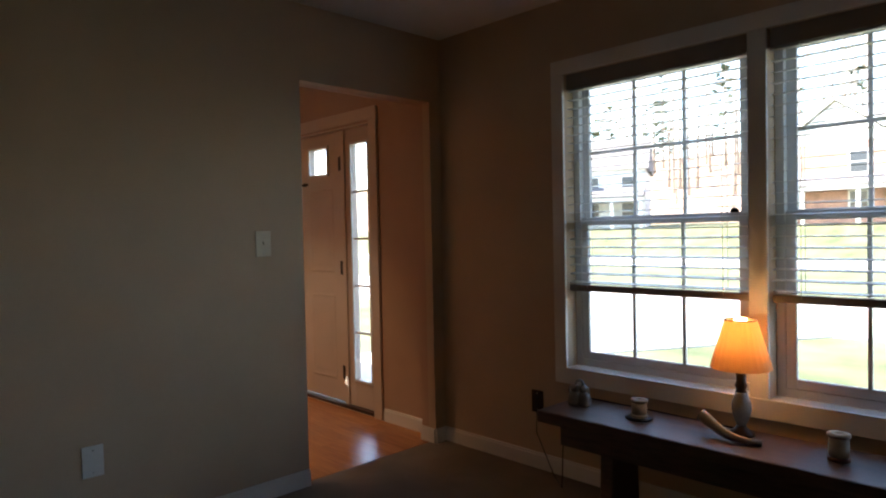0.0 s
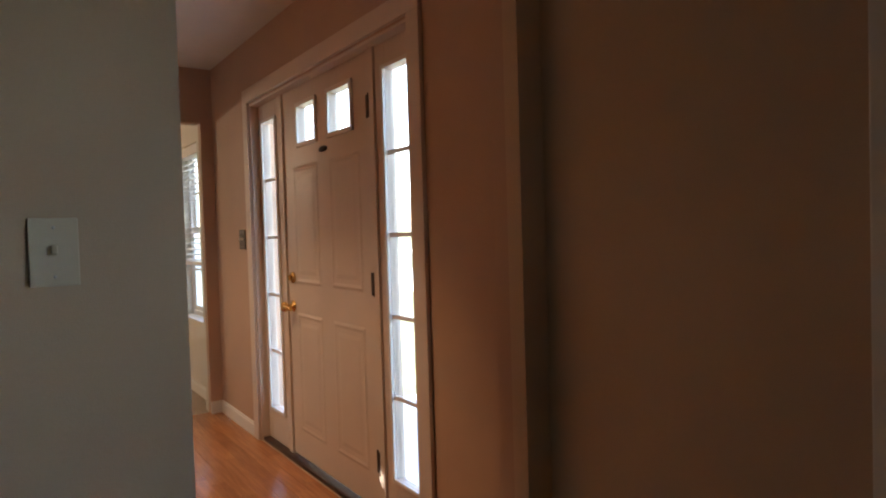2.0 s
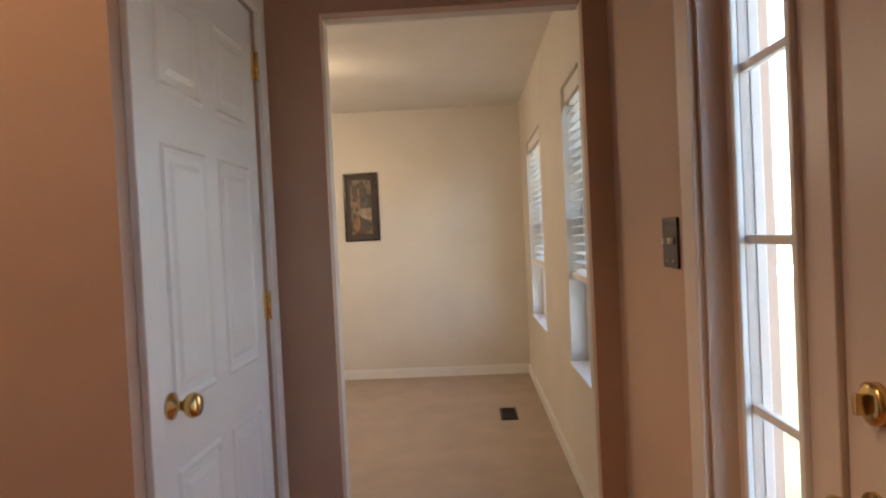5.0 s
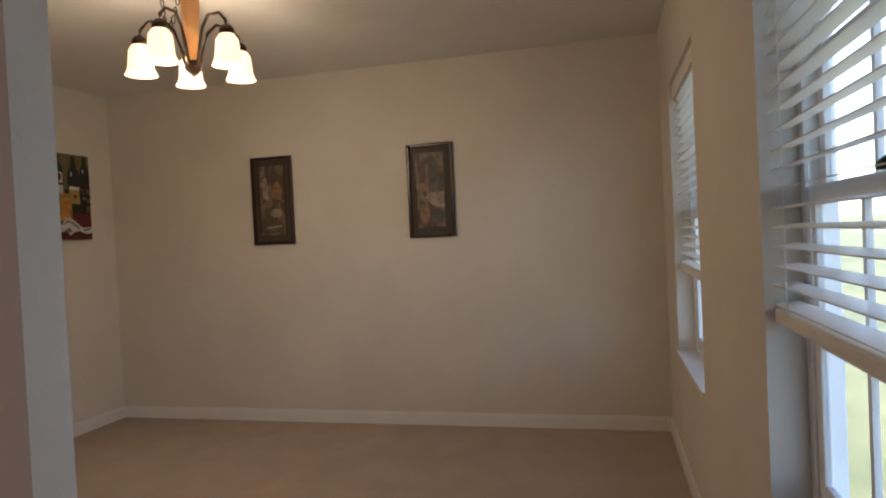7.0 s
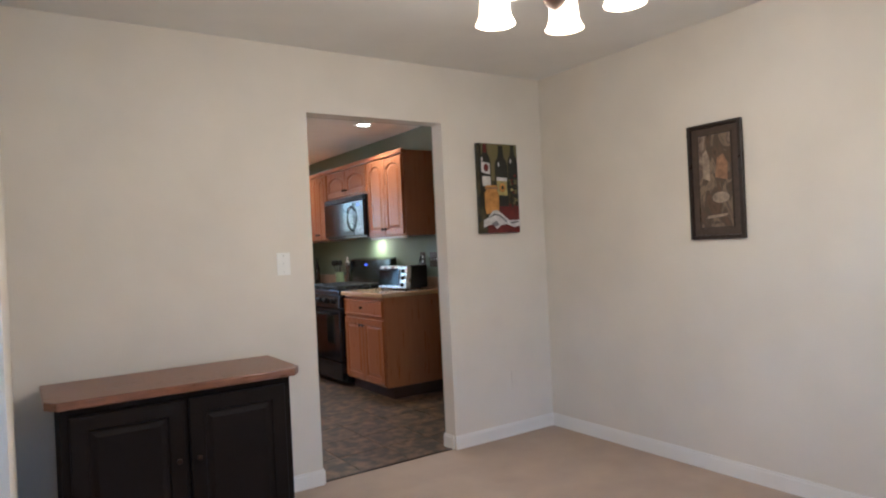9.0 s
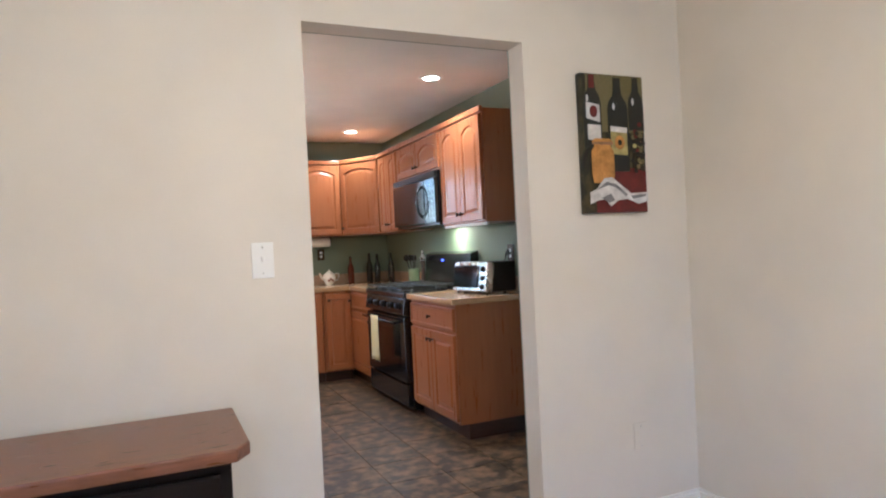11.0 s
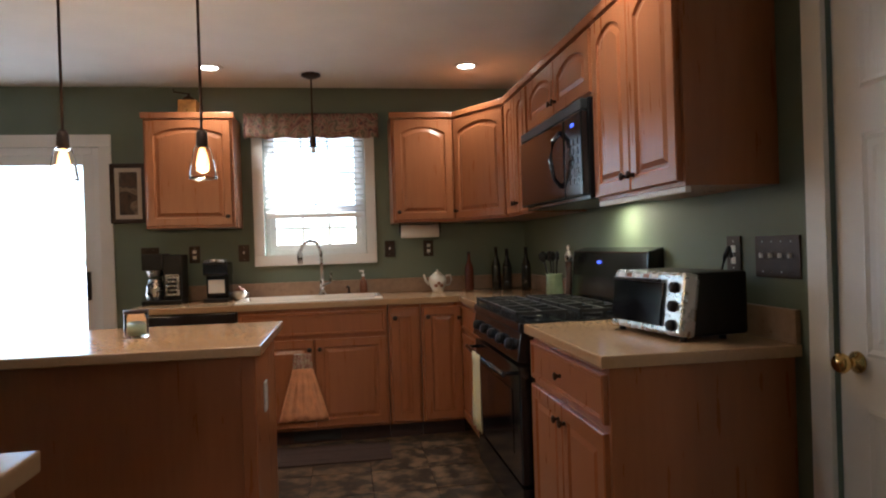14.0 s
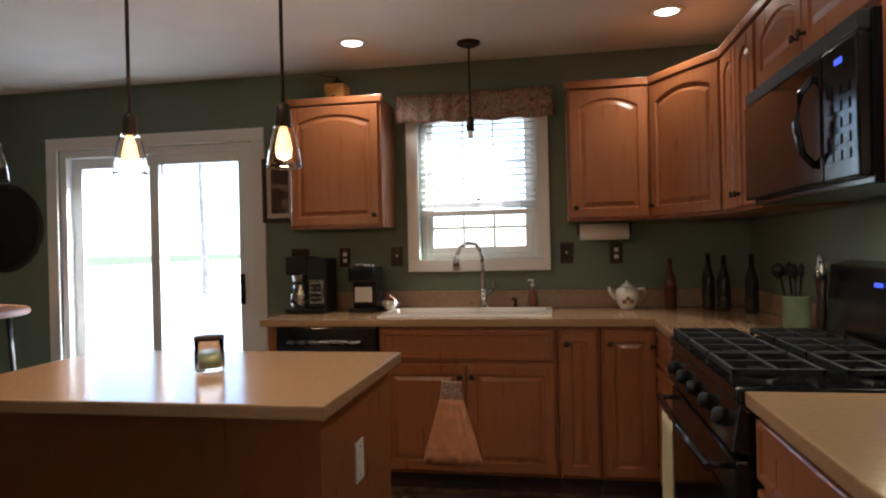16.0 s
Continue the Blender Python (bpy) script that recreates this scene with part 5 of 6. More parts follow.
part("clock", bx(9.4665, 6.33, 1.747, 9.468, 6.375, 1.762), "led", mw, "small blue clock display")
for r in range(5):
    for k in range(3):
        part("button", bx(9.465, 6.29 + k * 0.05, 1.50 + r * 0.042, 9.468, 6.325 + k * 0.05, 1.525 + r * 0.042), "black", mw)
lamp("range_hood_light", 'AREA', 0.5, (1.0, 0.85, 0.5), (9.72, 6.62, 1.42), (9.76, 6.62, 0), 0.10)

# stove
sv = thing("gas_stove", (9.5, 6.75, 0), "black gas range with cast iron grates", "stove")
S0, S1 = 6.285, 7.225
part("body", bx(9.235, S0, 0.03, XW, S1, 0.885, 0.003), "black", sv)
part("cooktop", bx(9.185, S0, 0.886, XW - 0.05, S1, 0.925, 0.008), "black", sv)
part("oven_door", bx(9.185, S0 + 0.01, 0.24, 9.235, S1 - 0.01, 0.735, 0.008), "black", sv)
part("oven_window", bx(9.182, S0 + 0.13, 0.34, 9.186, S1 - 0.13, 0.62, 0.001), "black_glass", sv)
part("drawer", bx(9.19, S0 + 0.01, 0.06, 9.235, S1 - 0.01, 0.225, 0.006), "black", sv)
part("control_panel", prism([(9.235, 0.75), (9.175, 0.76), (9.195, 0.882), (9.235, 0.882)], "y", S0, S1, 0.003), "black", sv)
hb = tube([(9.13, S0 + 0.06, 0.70), (9.12, (S0 + S1) / 2, 0.70), (9.13, S1 - 0.06, 0.70)], 0.012, 10)
for y in (S0 + 0.08, S1 - 0.08):
    tube([(9.19, y, 0.70), (9.13, y, 0.70)], 0.009, 8, hb)
part("oven_handle", hb, "black", sv)
for k in range(5):
    y = S0 + 0.12 + k * (S1 - S0 - 0.24) / 4
    part("knob", lathe([(0.026, 0), (0.024, 0.02), (0.018, 0.03), (0, 0.031)], segs=14, m=Matrix.Translation((9.186, y, 0.82)) @ Matrix.Rotation(radians(-82), 4, 'Y')), "black_plastic", sv)
part("back_panel", prism([(XW - 0.10, 0.90), (XW - 0.075, 1.20), (XW, 1.22), (XW, 0.90)], "y", S0 + 0.01, S1 - 0.01, 0.008), "black", sv)
part("clock", bx(XW - 0.086, 6.80, 1.138, XW - 0.0795, 6.845, 1.152), "led", sv, "small blue clock display")
for gx in (9.30, 9.58):
    for k in range(3):
        a, b = S0 + 0.05 + k * 0.285, S0 + 0.05 + k * 0.285 + 0.27
        g = None
        for q in ((gx - 0.11, a, gx + 0.12, a + 0.012), (gx - 0.11, b - 0.012, gx + 0.12, b), (gx - 0.11, a, gx - 0.098, b), (gx + 0.108, a, gx + 0.12, b),
                  (gx - 0.11, (a + b) / 2 - 0.006, gx + 0.12, (a + b) / 2 + 0.006), (gx - 0.001, a, gx + 0.011, b)):
            g = bx(q[0], q[1], 0.948, q[2], q[3], 0.964, 0.002, g)
        for dx in (-0.104, 0.114):
            for yy in (a + 0.006, b - 0.006):
                bx(gx + dx - 0.006, yy - 0.006, 0.925, gx + dx + 0.006, yy + 0.006, 0.950, 0, g)
        grate = part("grate", g, "black_matte", sv)
        part("burner", lathe([(0.045, 0.925), (0.045, 0.934), (0.032, 0.936), (0.032, 0.945), (0, 0.946)], (gx, (a + b) / 2, 0), 16), "black_matte", grate)


def towel(name, place, u, nrm, w, h, material, label, flare=1.0, waves=4, top=None):
    """A hanging cloth with folds; place: middle of its top edge."""
    t = thing(name, place, label, "towel")
    m = frame_axes(place, u, nrm)

    def sheet(z0, z1, w0, w1, amp, mat_name, nm):
        b = bmesh.new()
        n, k = 24, 8
        rows = []
        for j in range(k + 1):
            f = j / k
            ww, z = w0 + (w1 - w0) * f, z0 + (z1 - z0) * f
            rows.append([b.verts.new((ww * (i / n - 0.5), z + 0.006 * math.sin(i * 1.3) * f, 0.014 + amp * (0.3 + f) * math.sin(2 * math.pi * waves * i / n + 0.4))) for i in range(n + 1)])
        for r0, r1 in zip(rows, rows[1:]):
            for i in range(n):
                b.faces.new((r0[i], r1[i], r1[i + 1], r0[i + 1])).smooth = True
        b.transform(m)
        ob = part(nm, b, mat_name, t)
        ob.modifiers.new("thick", 'SOLIDIFY').thickness = 0.004

    if top:
        sheet(0, -0.10, w * 0.42, w * 0.5, 0.003, top, "printed_top")
        sheet(-0.095, -h, w * 0.5, w * flare, 0.008, material, "skirt")
    else:
        sheet(0, -h, w, w * flare, 0.007, material, "cloth")
    return t


towel("hanging_towel", (8.192, 7.868, 0.60), (1, 0, 0), (0, -1, 0), 0.25, 0.43, "peach", "peach pleated hand towel hanging from a cabinet knob", 1.28, 5, "print_cloth")
towel("dish_towel", (9.10, 6.72, 0.735), (0, -1, 0), (-1, 0, 0), 0.17, 0.36, "cream_cloth", "cream patterned dish towel over the oven handle", 1.05, 2)

# sink and tap
sk = thing("kitchen_sink", (8.245, 8.18, CT), "white enamel drop-in double sink", "sink")
bm = bmesh.new()
rings = []
for ins, z in ((-0.02, CT + 0.001), (-0.015, CT + 0.012), (0.012, CT + 0.012), (0.022, CT - 0.01), (0.05, CT - 0.17)):
    rings.append([bm.verts.new(v) for v in ((SK[0] + ins, SK[1] + ins, z), (SK[2] - ins, SK[1] + ins, z), (SK[2] - ins, SK[3] - ins, z), (SK[0] + ins, SK[3] - ins, z))])
for r0, r1 in zip(rings, rings[1:]):
    for i in range(4):
        bm.faces.new((r0[i], r0[(i + 1) % 4], r1[(i + 1) % 4], r1[i]))
bm.faces.new(rings[-1])
bmesh.ops.recalc_face_normals(bm, faces=bm.faces)
part("basin", bm, "porcelain", sk)
part("divider", bx(8.22, SK[1] + 0.03, CT - 0.16, 8.25, SK[3] - 0.03, CT - 0.03, 0.008), "porcelain", sk)
fa = thing("kitchen_faucet", (8.31, 8.42, CT), "brushed steel gooseneck kitchen faucet", "faucet")
part("base", lathe([(0.028, CT + 0.001), (0.026, CT + 0.02), (0.017, CT + 0.03), (0.015, CT + 0.12)], (8.31, 8.42, 0), 16), "steel", fa)
part("spout", tube([(8.31, 8.42, CT + 0.11), (8.31, 8.42, CT + 0.28), (8.302, 8.41, CT + 0.345), (8.275, 8.385, CT + 0.39), (8.23, 8.345, CT + 0.40), (8.19, 8.31, CT + 0.375), (8.17, 8.295, CT + 0.32)], 0.012, 10), "steel", fa)
part("spray_head", lathe([(0.014, 0.33), (0.019, 0.30), (0.020, 0.25), (0.016, 0.24)][::-1], (8.168, 8.293, CT), 12), "steel", fa)
part("handle", tube([(8.325, 8.42, CT + 0.08), (8.37, 8.41, CT + 0.10), (8.375, 8.41, CT + 0.165)], 0.009, 8), "steel", fa)
sp = thing("soap_pump", (8.50, 8.43, CT), "small bronze soap pump beside the sink", "soap pump")
part("base", lathe([(0.018, CT + 0.001), (0.016, CT + 0.015), (0.008, CT + 0.02), (0.008, CT + 0.06)], (8.50, 8.43, 0), 12), "bronze", sp)
part("nozzle", tube([(8.50, 8.43, CT + 0.058), (8.49, 8.40, CT + 0.066), (8.485, 8.37, CT + 0.056)], 0.006, 8), "bronze", sp)
sbt = thing("soap_bottle", (8.605, 8.42, CT), "clear orange soap bottle with a white pump", "bottle")
part("bottle", lathe([(0.027, CT + 0.001), (0.028, CT + 0.07), (0.022, CT + 0.10), (0.011, CT + 0.115), (0.011, CT + 0.13)], (8.605, 8.42, 0), 14), "rust", sbt)
pm = lathe([(0.012, CT + 0.13), (0.012, CT + 0.145), (0.004, CT + 0.147), (0.004, CT + 0.165)], (8.605, 8.42, 0), 10)
bx(8.578, 8.414, CT + 0.163, 8.612, 8.426, CT + 0.175, 0.003, pm)
part("pump", pm, "white_plate", sbt)

# valance over the window
vb = bmesh.new()
rows = []
for z, yo in ((2.235, 0), (2.235, 1), (2.20, 1.05), (2.14, 1.1), (2.085, 1.15), (2.06, 1.1)):
    rows.append([vb.verts.new((7.80 + 0.945 * i / 60, YB - 0.004 - 0.07 * yo - 0.008 * math.sin(i * 1.1) * (yo > 0), z + 0.006 * math.sin(i * 0.45) * (z < 2.07))) for i in range(61)])
for r0, r1 in zip(rows, rows[1:]):
    for i in range(60):
        vb.faces.new((r0[i], r0[i + 1], r1[i + 1], r1[i])).smooth = True
va = thing("window_valance", (8.27, YB - 0.05, 2.06), "paisley print fabric valance above the kitchen window", "valance")
part("fabric", vb, "valance", va).modifiers.new("thick", 'SOLIDIFY').thickness = 0.004
for x in (7.795, 8.742):
    part("end_return", bx(x, YB - 0.085, 2.065, x + 0.006, YB - 0.004, 2.235, 0.002), "valance", va)

# paper towel under the cabinet
pt = thing("paper_towel_holder", (9.02, 8.33, 1.36), "white paper towel roll under the wall cabinet", "paper towel")
part("roll", lathe([(0.018, -0.135), (0.046, -0.135), (0.046, 0.135), (0.018, 0.135)], segs=20, m=Matrix.Translation((9.02, 8.33, 1.365)) @ Matrix.Rotation(radians(90), 4, 'Y')), "paper", pt)
for x in (8.875, 9.165):
    part("bracket", bx(x - 0.006, 8.31, 1.35, x + 0.006, 8.35, UZ0, 0.002), "black_plastic", pt)


# ---- island ----
isl = thing("kitchen_island", (7.57, 6.45, 0), "honey maple island cabinet with plain panels", "island")
part("body", bx(7.02, 6.10, 0.0, 8.14, 6.80, CT - 0.04, 0.003), "maple", isl)
part("corner_post", bx(8.10, 6.085, 0.0, 8.152, 6.14, CT - 0.04, 0.004), "maple", isl)
part("corner_post", bx(7.01, 6.085, 0.0, 7.06, 6.14, CT - 0.04, 0.004), "maple", isl)
part("base_trim", bx(7.015, 6.09, 0, 8.148, 6.10, 0.10, 0.003), "maple", isl)
solo("worktop", bx(6.95, 6.035, CT - 0.038, 8.18, 6.84, CT, 0.006), "counter", "tan laminate island worktop reflecting the patio door", "worktop")
plate("wall_outlet", (8.14, 6.42, 0.66), (0, 1, 0), (1, 0, 0), 0.075, 0.12, "white_plate", "white outlet plate on the island end", holes=True)
jr = thing("candle_jar", (7.64, 6.455, CT), "glass candle jar with dark lid on the island", "jar")
jb = lathe([(0.0, CT + 0.002), (0.042, CT + 0.002), (0.046, CT + 0.008), (0.046, CT + 0.10), (0.044, CT + 0.10), (0.043, CT + 0.01), (0, CT + 0.008)], (7.64, 6.455, 0), 20)
part("glass", jb, "bulb_glass", jr).visible_shadow = False
part("wax", lathe([(0.04, CT + 0.012), (0.04, CT + 0.05), (0, CT + 0.05)], (7.64, 6.455, 0), 18), "green_ceramic", jr, "pale green wax")
part("lid", lathe([(0.047, CT + 0.10), (0.047, CT + 0.112), (0, CT + 0.114)], (7.64, 6.455, 0), 20), "bronze", jr)

# peninsula by the doorway, with a wall cabinet over it
base_unit("base_cabinet", 7.30, 4.125, 7.93, 4.86, (0, -1), 1, None, "honey maple desk cabinet beside the doorway")
solo("worktop", bx(7.25, 4.125, CT - 0.038, 7.955, 4.90, CT, 0.005), "counter", "tan laminate worktop beside the doorway", "worktop")
upper_unit("wall_cabinet", [(7.25, 4.46), (7.25, 4.125), (7.93, 4.125), (7.93, 4.46)], UZ0, UZ1, "honey maple wall cabinet beside the doorway", [((7.93, 4.46), (7.25, 4.46), 2, "rl")])

# ---- lights on the ceiling ----
for x, y in ((9.31, 7.88), (7.66, 7.98), (9.30, 5.83), (7.66, 5.83)):
    r = thing("recessed_light", (x, y, H), "lit round recessed ceiling light with white trim", "ceiling light", "kitchen recessed lights")
    part("trim_ring", lathe([(0.055, H - 0.002), (0.062, H - 0.009), (0.085, H - 0.006), (0.088, H - 0.001)], (x, y, 0), 28), "white_plate", r)
    part("diffuser", lathe([(0, H - 0.004), (0.055, H - 0.004), (0.055, H - 0.002)], (x, y, 0), 24), "can_on", r)
    lamp("recessed_lamp", 'SPOT', 4.8, (1.0, 0.85, 0.66), (x, y, H - 0.02), (x, y, 0), 0.05, 140)
pn = thing("island_pendant_light", (7.4, 6.42, 2.42), "bronze bar with three clear glass pendants", "pendant light")
part("ceiling_bar", bx(6.77, 6.385, H - 0.035, 8.03, 6.455, H - 0.001, 0.004), "bronze", pn)


def pendant(parent, x, y, zb, zt, lit=True, glass=True):
    part("rod", tube([(x, y, zt), (x, y, zb + 0.19)], 0.006, 8), "bronze", parent)
    sock = part("socket", lathe([(0.014, zb + 0.20), (0.022, zb + 0.185), (0.024, zb + 0.13), (0.020, zb + 0.125), (0, zb + 0.125)][::-1], (x, y, 0), 16), "bronze", parent)
    if glass:
        part("glass_shade", lathe([(0.052, zb), (0.054, zb + 0.006), (0.046, zb + 0.06), (0.034, zb + 0.12), (0.024, zb + 0.135), (0.0225, zb + 0.134), (0.032, zb + 0.118), (0.044, zb + 0.06), (0.051, zb + 0.006)], (x, y, 0), 24), "bulb_glass", parent, "clear tapered glass shade").visible_shadow = False
        bulb = part("bulb", lathe([(0.010, zb + 0.125), (0.018, zb + 0.10), (0.026, zb + 0.06), (0.022, zb + 0.03), (0, zb + 0.02)][::-1], (x, y, 0), 16), "filament" if lit else "bulb_glass", parent, "glowing filament bulb")
    else:
        part("bulb", lathe([(0, zb + 0.085), (0.014, zb + 0.09), (0.017, zb + 0.11), (0.012, zb + 0.126)], (x, y, 0), 12), "white_plate", parent)
    if lit:
        lamp("pendant_lamp", 'POINT', 0.8, (1.0, 0.58, 0.25), (x, y, zb - 0.03), size=0.03)


for x in (7.925, 7.40, 6.88):
    pendant(pn, x, 6.42, 1.555, H - 0.03)
pw = thing("sink_pendant_light", (8.29, 8.13, 2.42), "small bronze pendant with one bulb over the sink", "pendant light")
part("canopy", lathe([(0.0, H - 0.03), (0.03, H - 0.028), (0.065, H - 0.012), (0.065, H - 0.001)], (8.29, 8.13, 0), 20), "bronze", pw)
pendant(pw, 8.29, 8.13, 1.82, H - 0.02, False, False)

# ---- things on the worktops ----
# toaster oven, built square and then turned
to = thing("toaster_oven", (0, 0, 0), "steel and black toaster oven with three knobs", "toaster oven")
part("body", bx(-0.215, -0.098, 0.015, 0.215, 0.14, 0.235, 0.012), "black_plastic", to)
part("front_panel", bx(-0.22, -0.145, 0.02, 0.22, -0.085, 0.24, 0.012), "steel", to)
part("glass_door", bx(-0.205, -0.156, 0.045, 0.115, -0.145, 0.20, 0.004), "black_glass", to)
part("handle", tube([(-0.18, -0.150, 0.206), (-0.18, -0.168, 0.206), (0.09, -0.168, 0.206), (0.09, -0.150, 0.206)], 0.006, 8), "black_plastic", to)
for k in range(3):
    part("knob", lathe([(0.021, 0), (0.019, 0.014), (0.012, 0.02), (0, 0.02)], segs=14, m=Matrix.Translation((0.168, -0.145, 0.055 + k * 0.066)) @ dn), "black_plastic", to)
for k in range(5):
    part("label_mark", bx(-0.19 + k * 0.055, -0.1468, 0.214, -0.155 + k * 0.055, -0.1452, 0.228), "rust" if k % 2 else "white_plate", to)
for x in (-0.19, 0.19):
    for y in (-0.11, 0.05):
        part("foot", lathe([(0.014, 0.0005), (0.012, 0.016)], (x, y, 0), 10), "black_plastic", to)
# the front leans back a little
lean = Matrix.Translation((0, -0.145, 0.02)) @ Matrix.Rotation(radians(-8), 4, 'X') @ Matrix.Translation((0, 0.145, -0.02))
for c in to.children:
    if c.name.split(".")[0] in ("front_panel", "glass_door", "handle", "knob", "label_mark"):
        c.matrix_basis = lean
to.matrix_basis = pose(9.634, 5.82, CT, 0, 0, -82) @ Matrix.Scale(0.94, 4)
solo("power_cord", tube([(9.765, 5.75, CT + 0.20), (9.775, 5.73, CT + 0.27), (9.80, 5.75, CT + 0.295), (XK - 0.02, 5.785, CT + 0.265)], 0.008, 8), "black_plastic", "black power cord plugged in above the toaster oven", "cord")

# coffee maker
cm = thing("coffee_maker", (7.27, 8.25, CT), "black and steel drip coffee maker", "coffee maker")
part("base", bx(7.15, 8.16, CT + 0.001, 7.40, 8.38, CT + 0.03, 0.006), "black_plastic", cm)
part("tower", bx(7.28, 8.19, CT + 0.03, 7.40, 8.38, CT + 0.33, 0.01), "black_plastic", cm)
part("brew_head", bx(7.15, 8.18, CT + 0.23, 7.285, 8.37, CT + 0.34, 0.012), "black_plastic", cm)
part("brew_basket", lathe([(0.05, CT + 0.19), (0.062, CT + 0.30), (0.06, CT + 0.31)], (7.215, 8.26, 0), 18), "steel", cm)
ca = part("carafe", lathe([(0.05, CT + 0.031), (0.062, CT + 0.06), (0.058, CT + 0.12), (0.042, CT + 0.155), (0.045, CT + 0.17)], (7.215, 8.25, 0), 18), "steel", cm)
part("carafe_handle", tube([(7.215, 8.195, CT + 0.15), (7.20, 8.16, CT + 0.14), (7.20, 8.155, CT + 0.08), (7.21, 8.19, CT + 0.06)], 0.009, 8), "black_plastic", ca)
part("control_panel", bx(7.295, 8.184, CT + 0.06, 7.385, 8.19, CT + 0.2, 0.002), "steel", cm)
for r in range(4):
    part("button", bx(7.31, 8.180, CT + 0.075 + r * 0.028, 7.37, 8.184, CT + 0.09 + r * 0.028), "black_plastic", cm)
cg = thing("single_cup_brewer", (7.61, 8.3, CT), "small black single-cup coffee brewer with paper label", "coffee maker")
part("base", bx(7.53, 8.2, CT + 0.001, 7.69, 8.40, CT + 0.025, 0.006), "black_plastic", cg)
part("body", bx(7.54, 8.26, CT + 0.025, 7.69, 8.40, CT + 0.22, 0.012), "black", cg)
part("head", bx(7.53, 8.20, CT + 0.18, 7.695, 8.40, CT + 0.27, 0.014), "black", cg)
part("lever", tube([(7.54, 8.22, CT + 0.275), (7.61, 8.18, CT + 0.285), (7.685, 8.22, CT + 0.275)], 0.008, 8), "steel", cg)
part("label", bx(7.555, 8.256, CT + 0.06, 7.66, 8.26, CT + 0.15), "white_plate", cg, "blank white paper label")
sg = thing("sugar_bowl", (7.745, 8.35, CT), "painted ceramic sugar bowl with lid", "bowl")
part("bowl", lathe([(0.022, CT + 0.001), (0.03, CT + 0.01), (0.048, CT + 0.035), (0.046, CT + 0.055), (0.036, CT + 0.065)], (7.745, 8.35, 0), 18), "white_ceramic", sg)
part("lid", lathe([(0.038, CT + 0.065), (0.026, CT + 0.08), (0.006, CT + 0.084), (0.009, CT + 0.094), (0, CT + 0.098)], (7.745, 8.35, 0), 18), "rust", sg)
for s in (-1, 1):
    part("handle", tube([(7.745 + s * 0.044, 8.35, CT + 0.05), (7.745 + s * 0.064, 8.35, CT + 0.048), (7.745 + s * 0.062, 8.35, CT + 0.03), (7.745 + s * 0.045, 8.35, CT + 0.03)], 0.004, 6), "white_ceramic", sg)
tp = thing("teapot", (9.14, 8.34, CT), "cream ceramic teapot with painted flowers", "teapot")
part("body", lathe([(0.036, CT + 0.001), (0.04, CT + 0.012), (0.062, CT + 0.055), (0.066, CT + 0.085), (0.055, CT + 0.115), (0.034, CT + 0.13)], (9.14, 8.34, 0), 20), "white_ceramic", tp)
part("lid", lathe([(0.036, CT + 0.13), (0.02, CT + 0.145), (0.006, CT + 0.15), (0.009, CT + 0.162), (0, CT + 0.166)], (9.14, 8.34, 0), 18), "white_ceramic", tp)
part("spout", tube([(9.08, 8.34, CT + 0.06), (9.055, 8.34, CT + 0.085), (9.04, 8.34, CT + 0.13)], 0.014, 8, None, 0.6), "white_ceramic", tp)
part("handle", tube([(9.20, 8.34, CT + 0.115), (9.235, 8.34, CT + 0.12), (9.242, 8.34, CT + 0.085), (9.225, 8.34, CT + 0.05), (9.20, 8.34, CT + 0.045)], 0.007, 8), "white_ceramic", tp)
for k in range(3):
    part("painted_flower", lathe([(0.014, 0.0), (0.01, 0.004), (0, 0.005)], segs=10, m=Matrix.Translation((9.12 + 0.02 * k, 8.281 - 0.002 * (k == 1), CT + 0.05 + 0.018 * (k % 2))) @ dn), "rust", tp)
BOT = [(0.034, 0.001), (0.036, 0.01), (0.036, 0.15), (0.03, 0.18), (0.014, 0.22), (0.013, 0.27), (0.016, 0.272), (0.016, 0.285), (0, 0.286)]
for x, y, mat_b, sc, lab in ((9.38, 8.36, "amber_glass", 1.0, "dark amber glass bottle in the corner"), (9.58, 8.34, "dark_glass", 1.1, "dark glass bottle in the corner"),
                             (9.645, 8.27, "dark_glass", 1.05, "dark glass bottle in the corner"), (9.74, 8.1, "dark_glass", 1.08, "dark slim bottle in the corner")):
    b = thing("bottle", (x, y, CT), lab, "bottle", "corner bottles")
    part("body", lathe([(r * 0.95, CT + z * sc) for r, z in BOT[:6]], (x, y, 0), 16), mat_b, b)
    part("stopper", lathe([(r * 0.9, CT + z * sc) for r, z in BOT[5:]], (x, y, 0), 12), "black_plastic", b)
uc = thing("utensil_crock", (9.70, 7.36, CT), "celadon green crock holding black cooking utensils", "crock")
part("pot", lathe([(0.045, CT + 0.001), (0.052, CT + 0.04), (0.05, CT + 0.14), (0.054, CT + 0.15), (0.046, CT + 0.15), (0.044, CT + 0.02), (0, CT + 0.02)], (9.70, 7.36, 0), 20), "green_ceramic", uc)
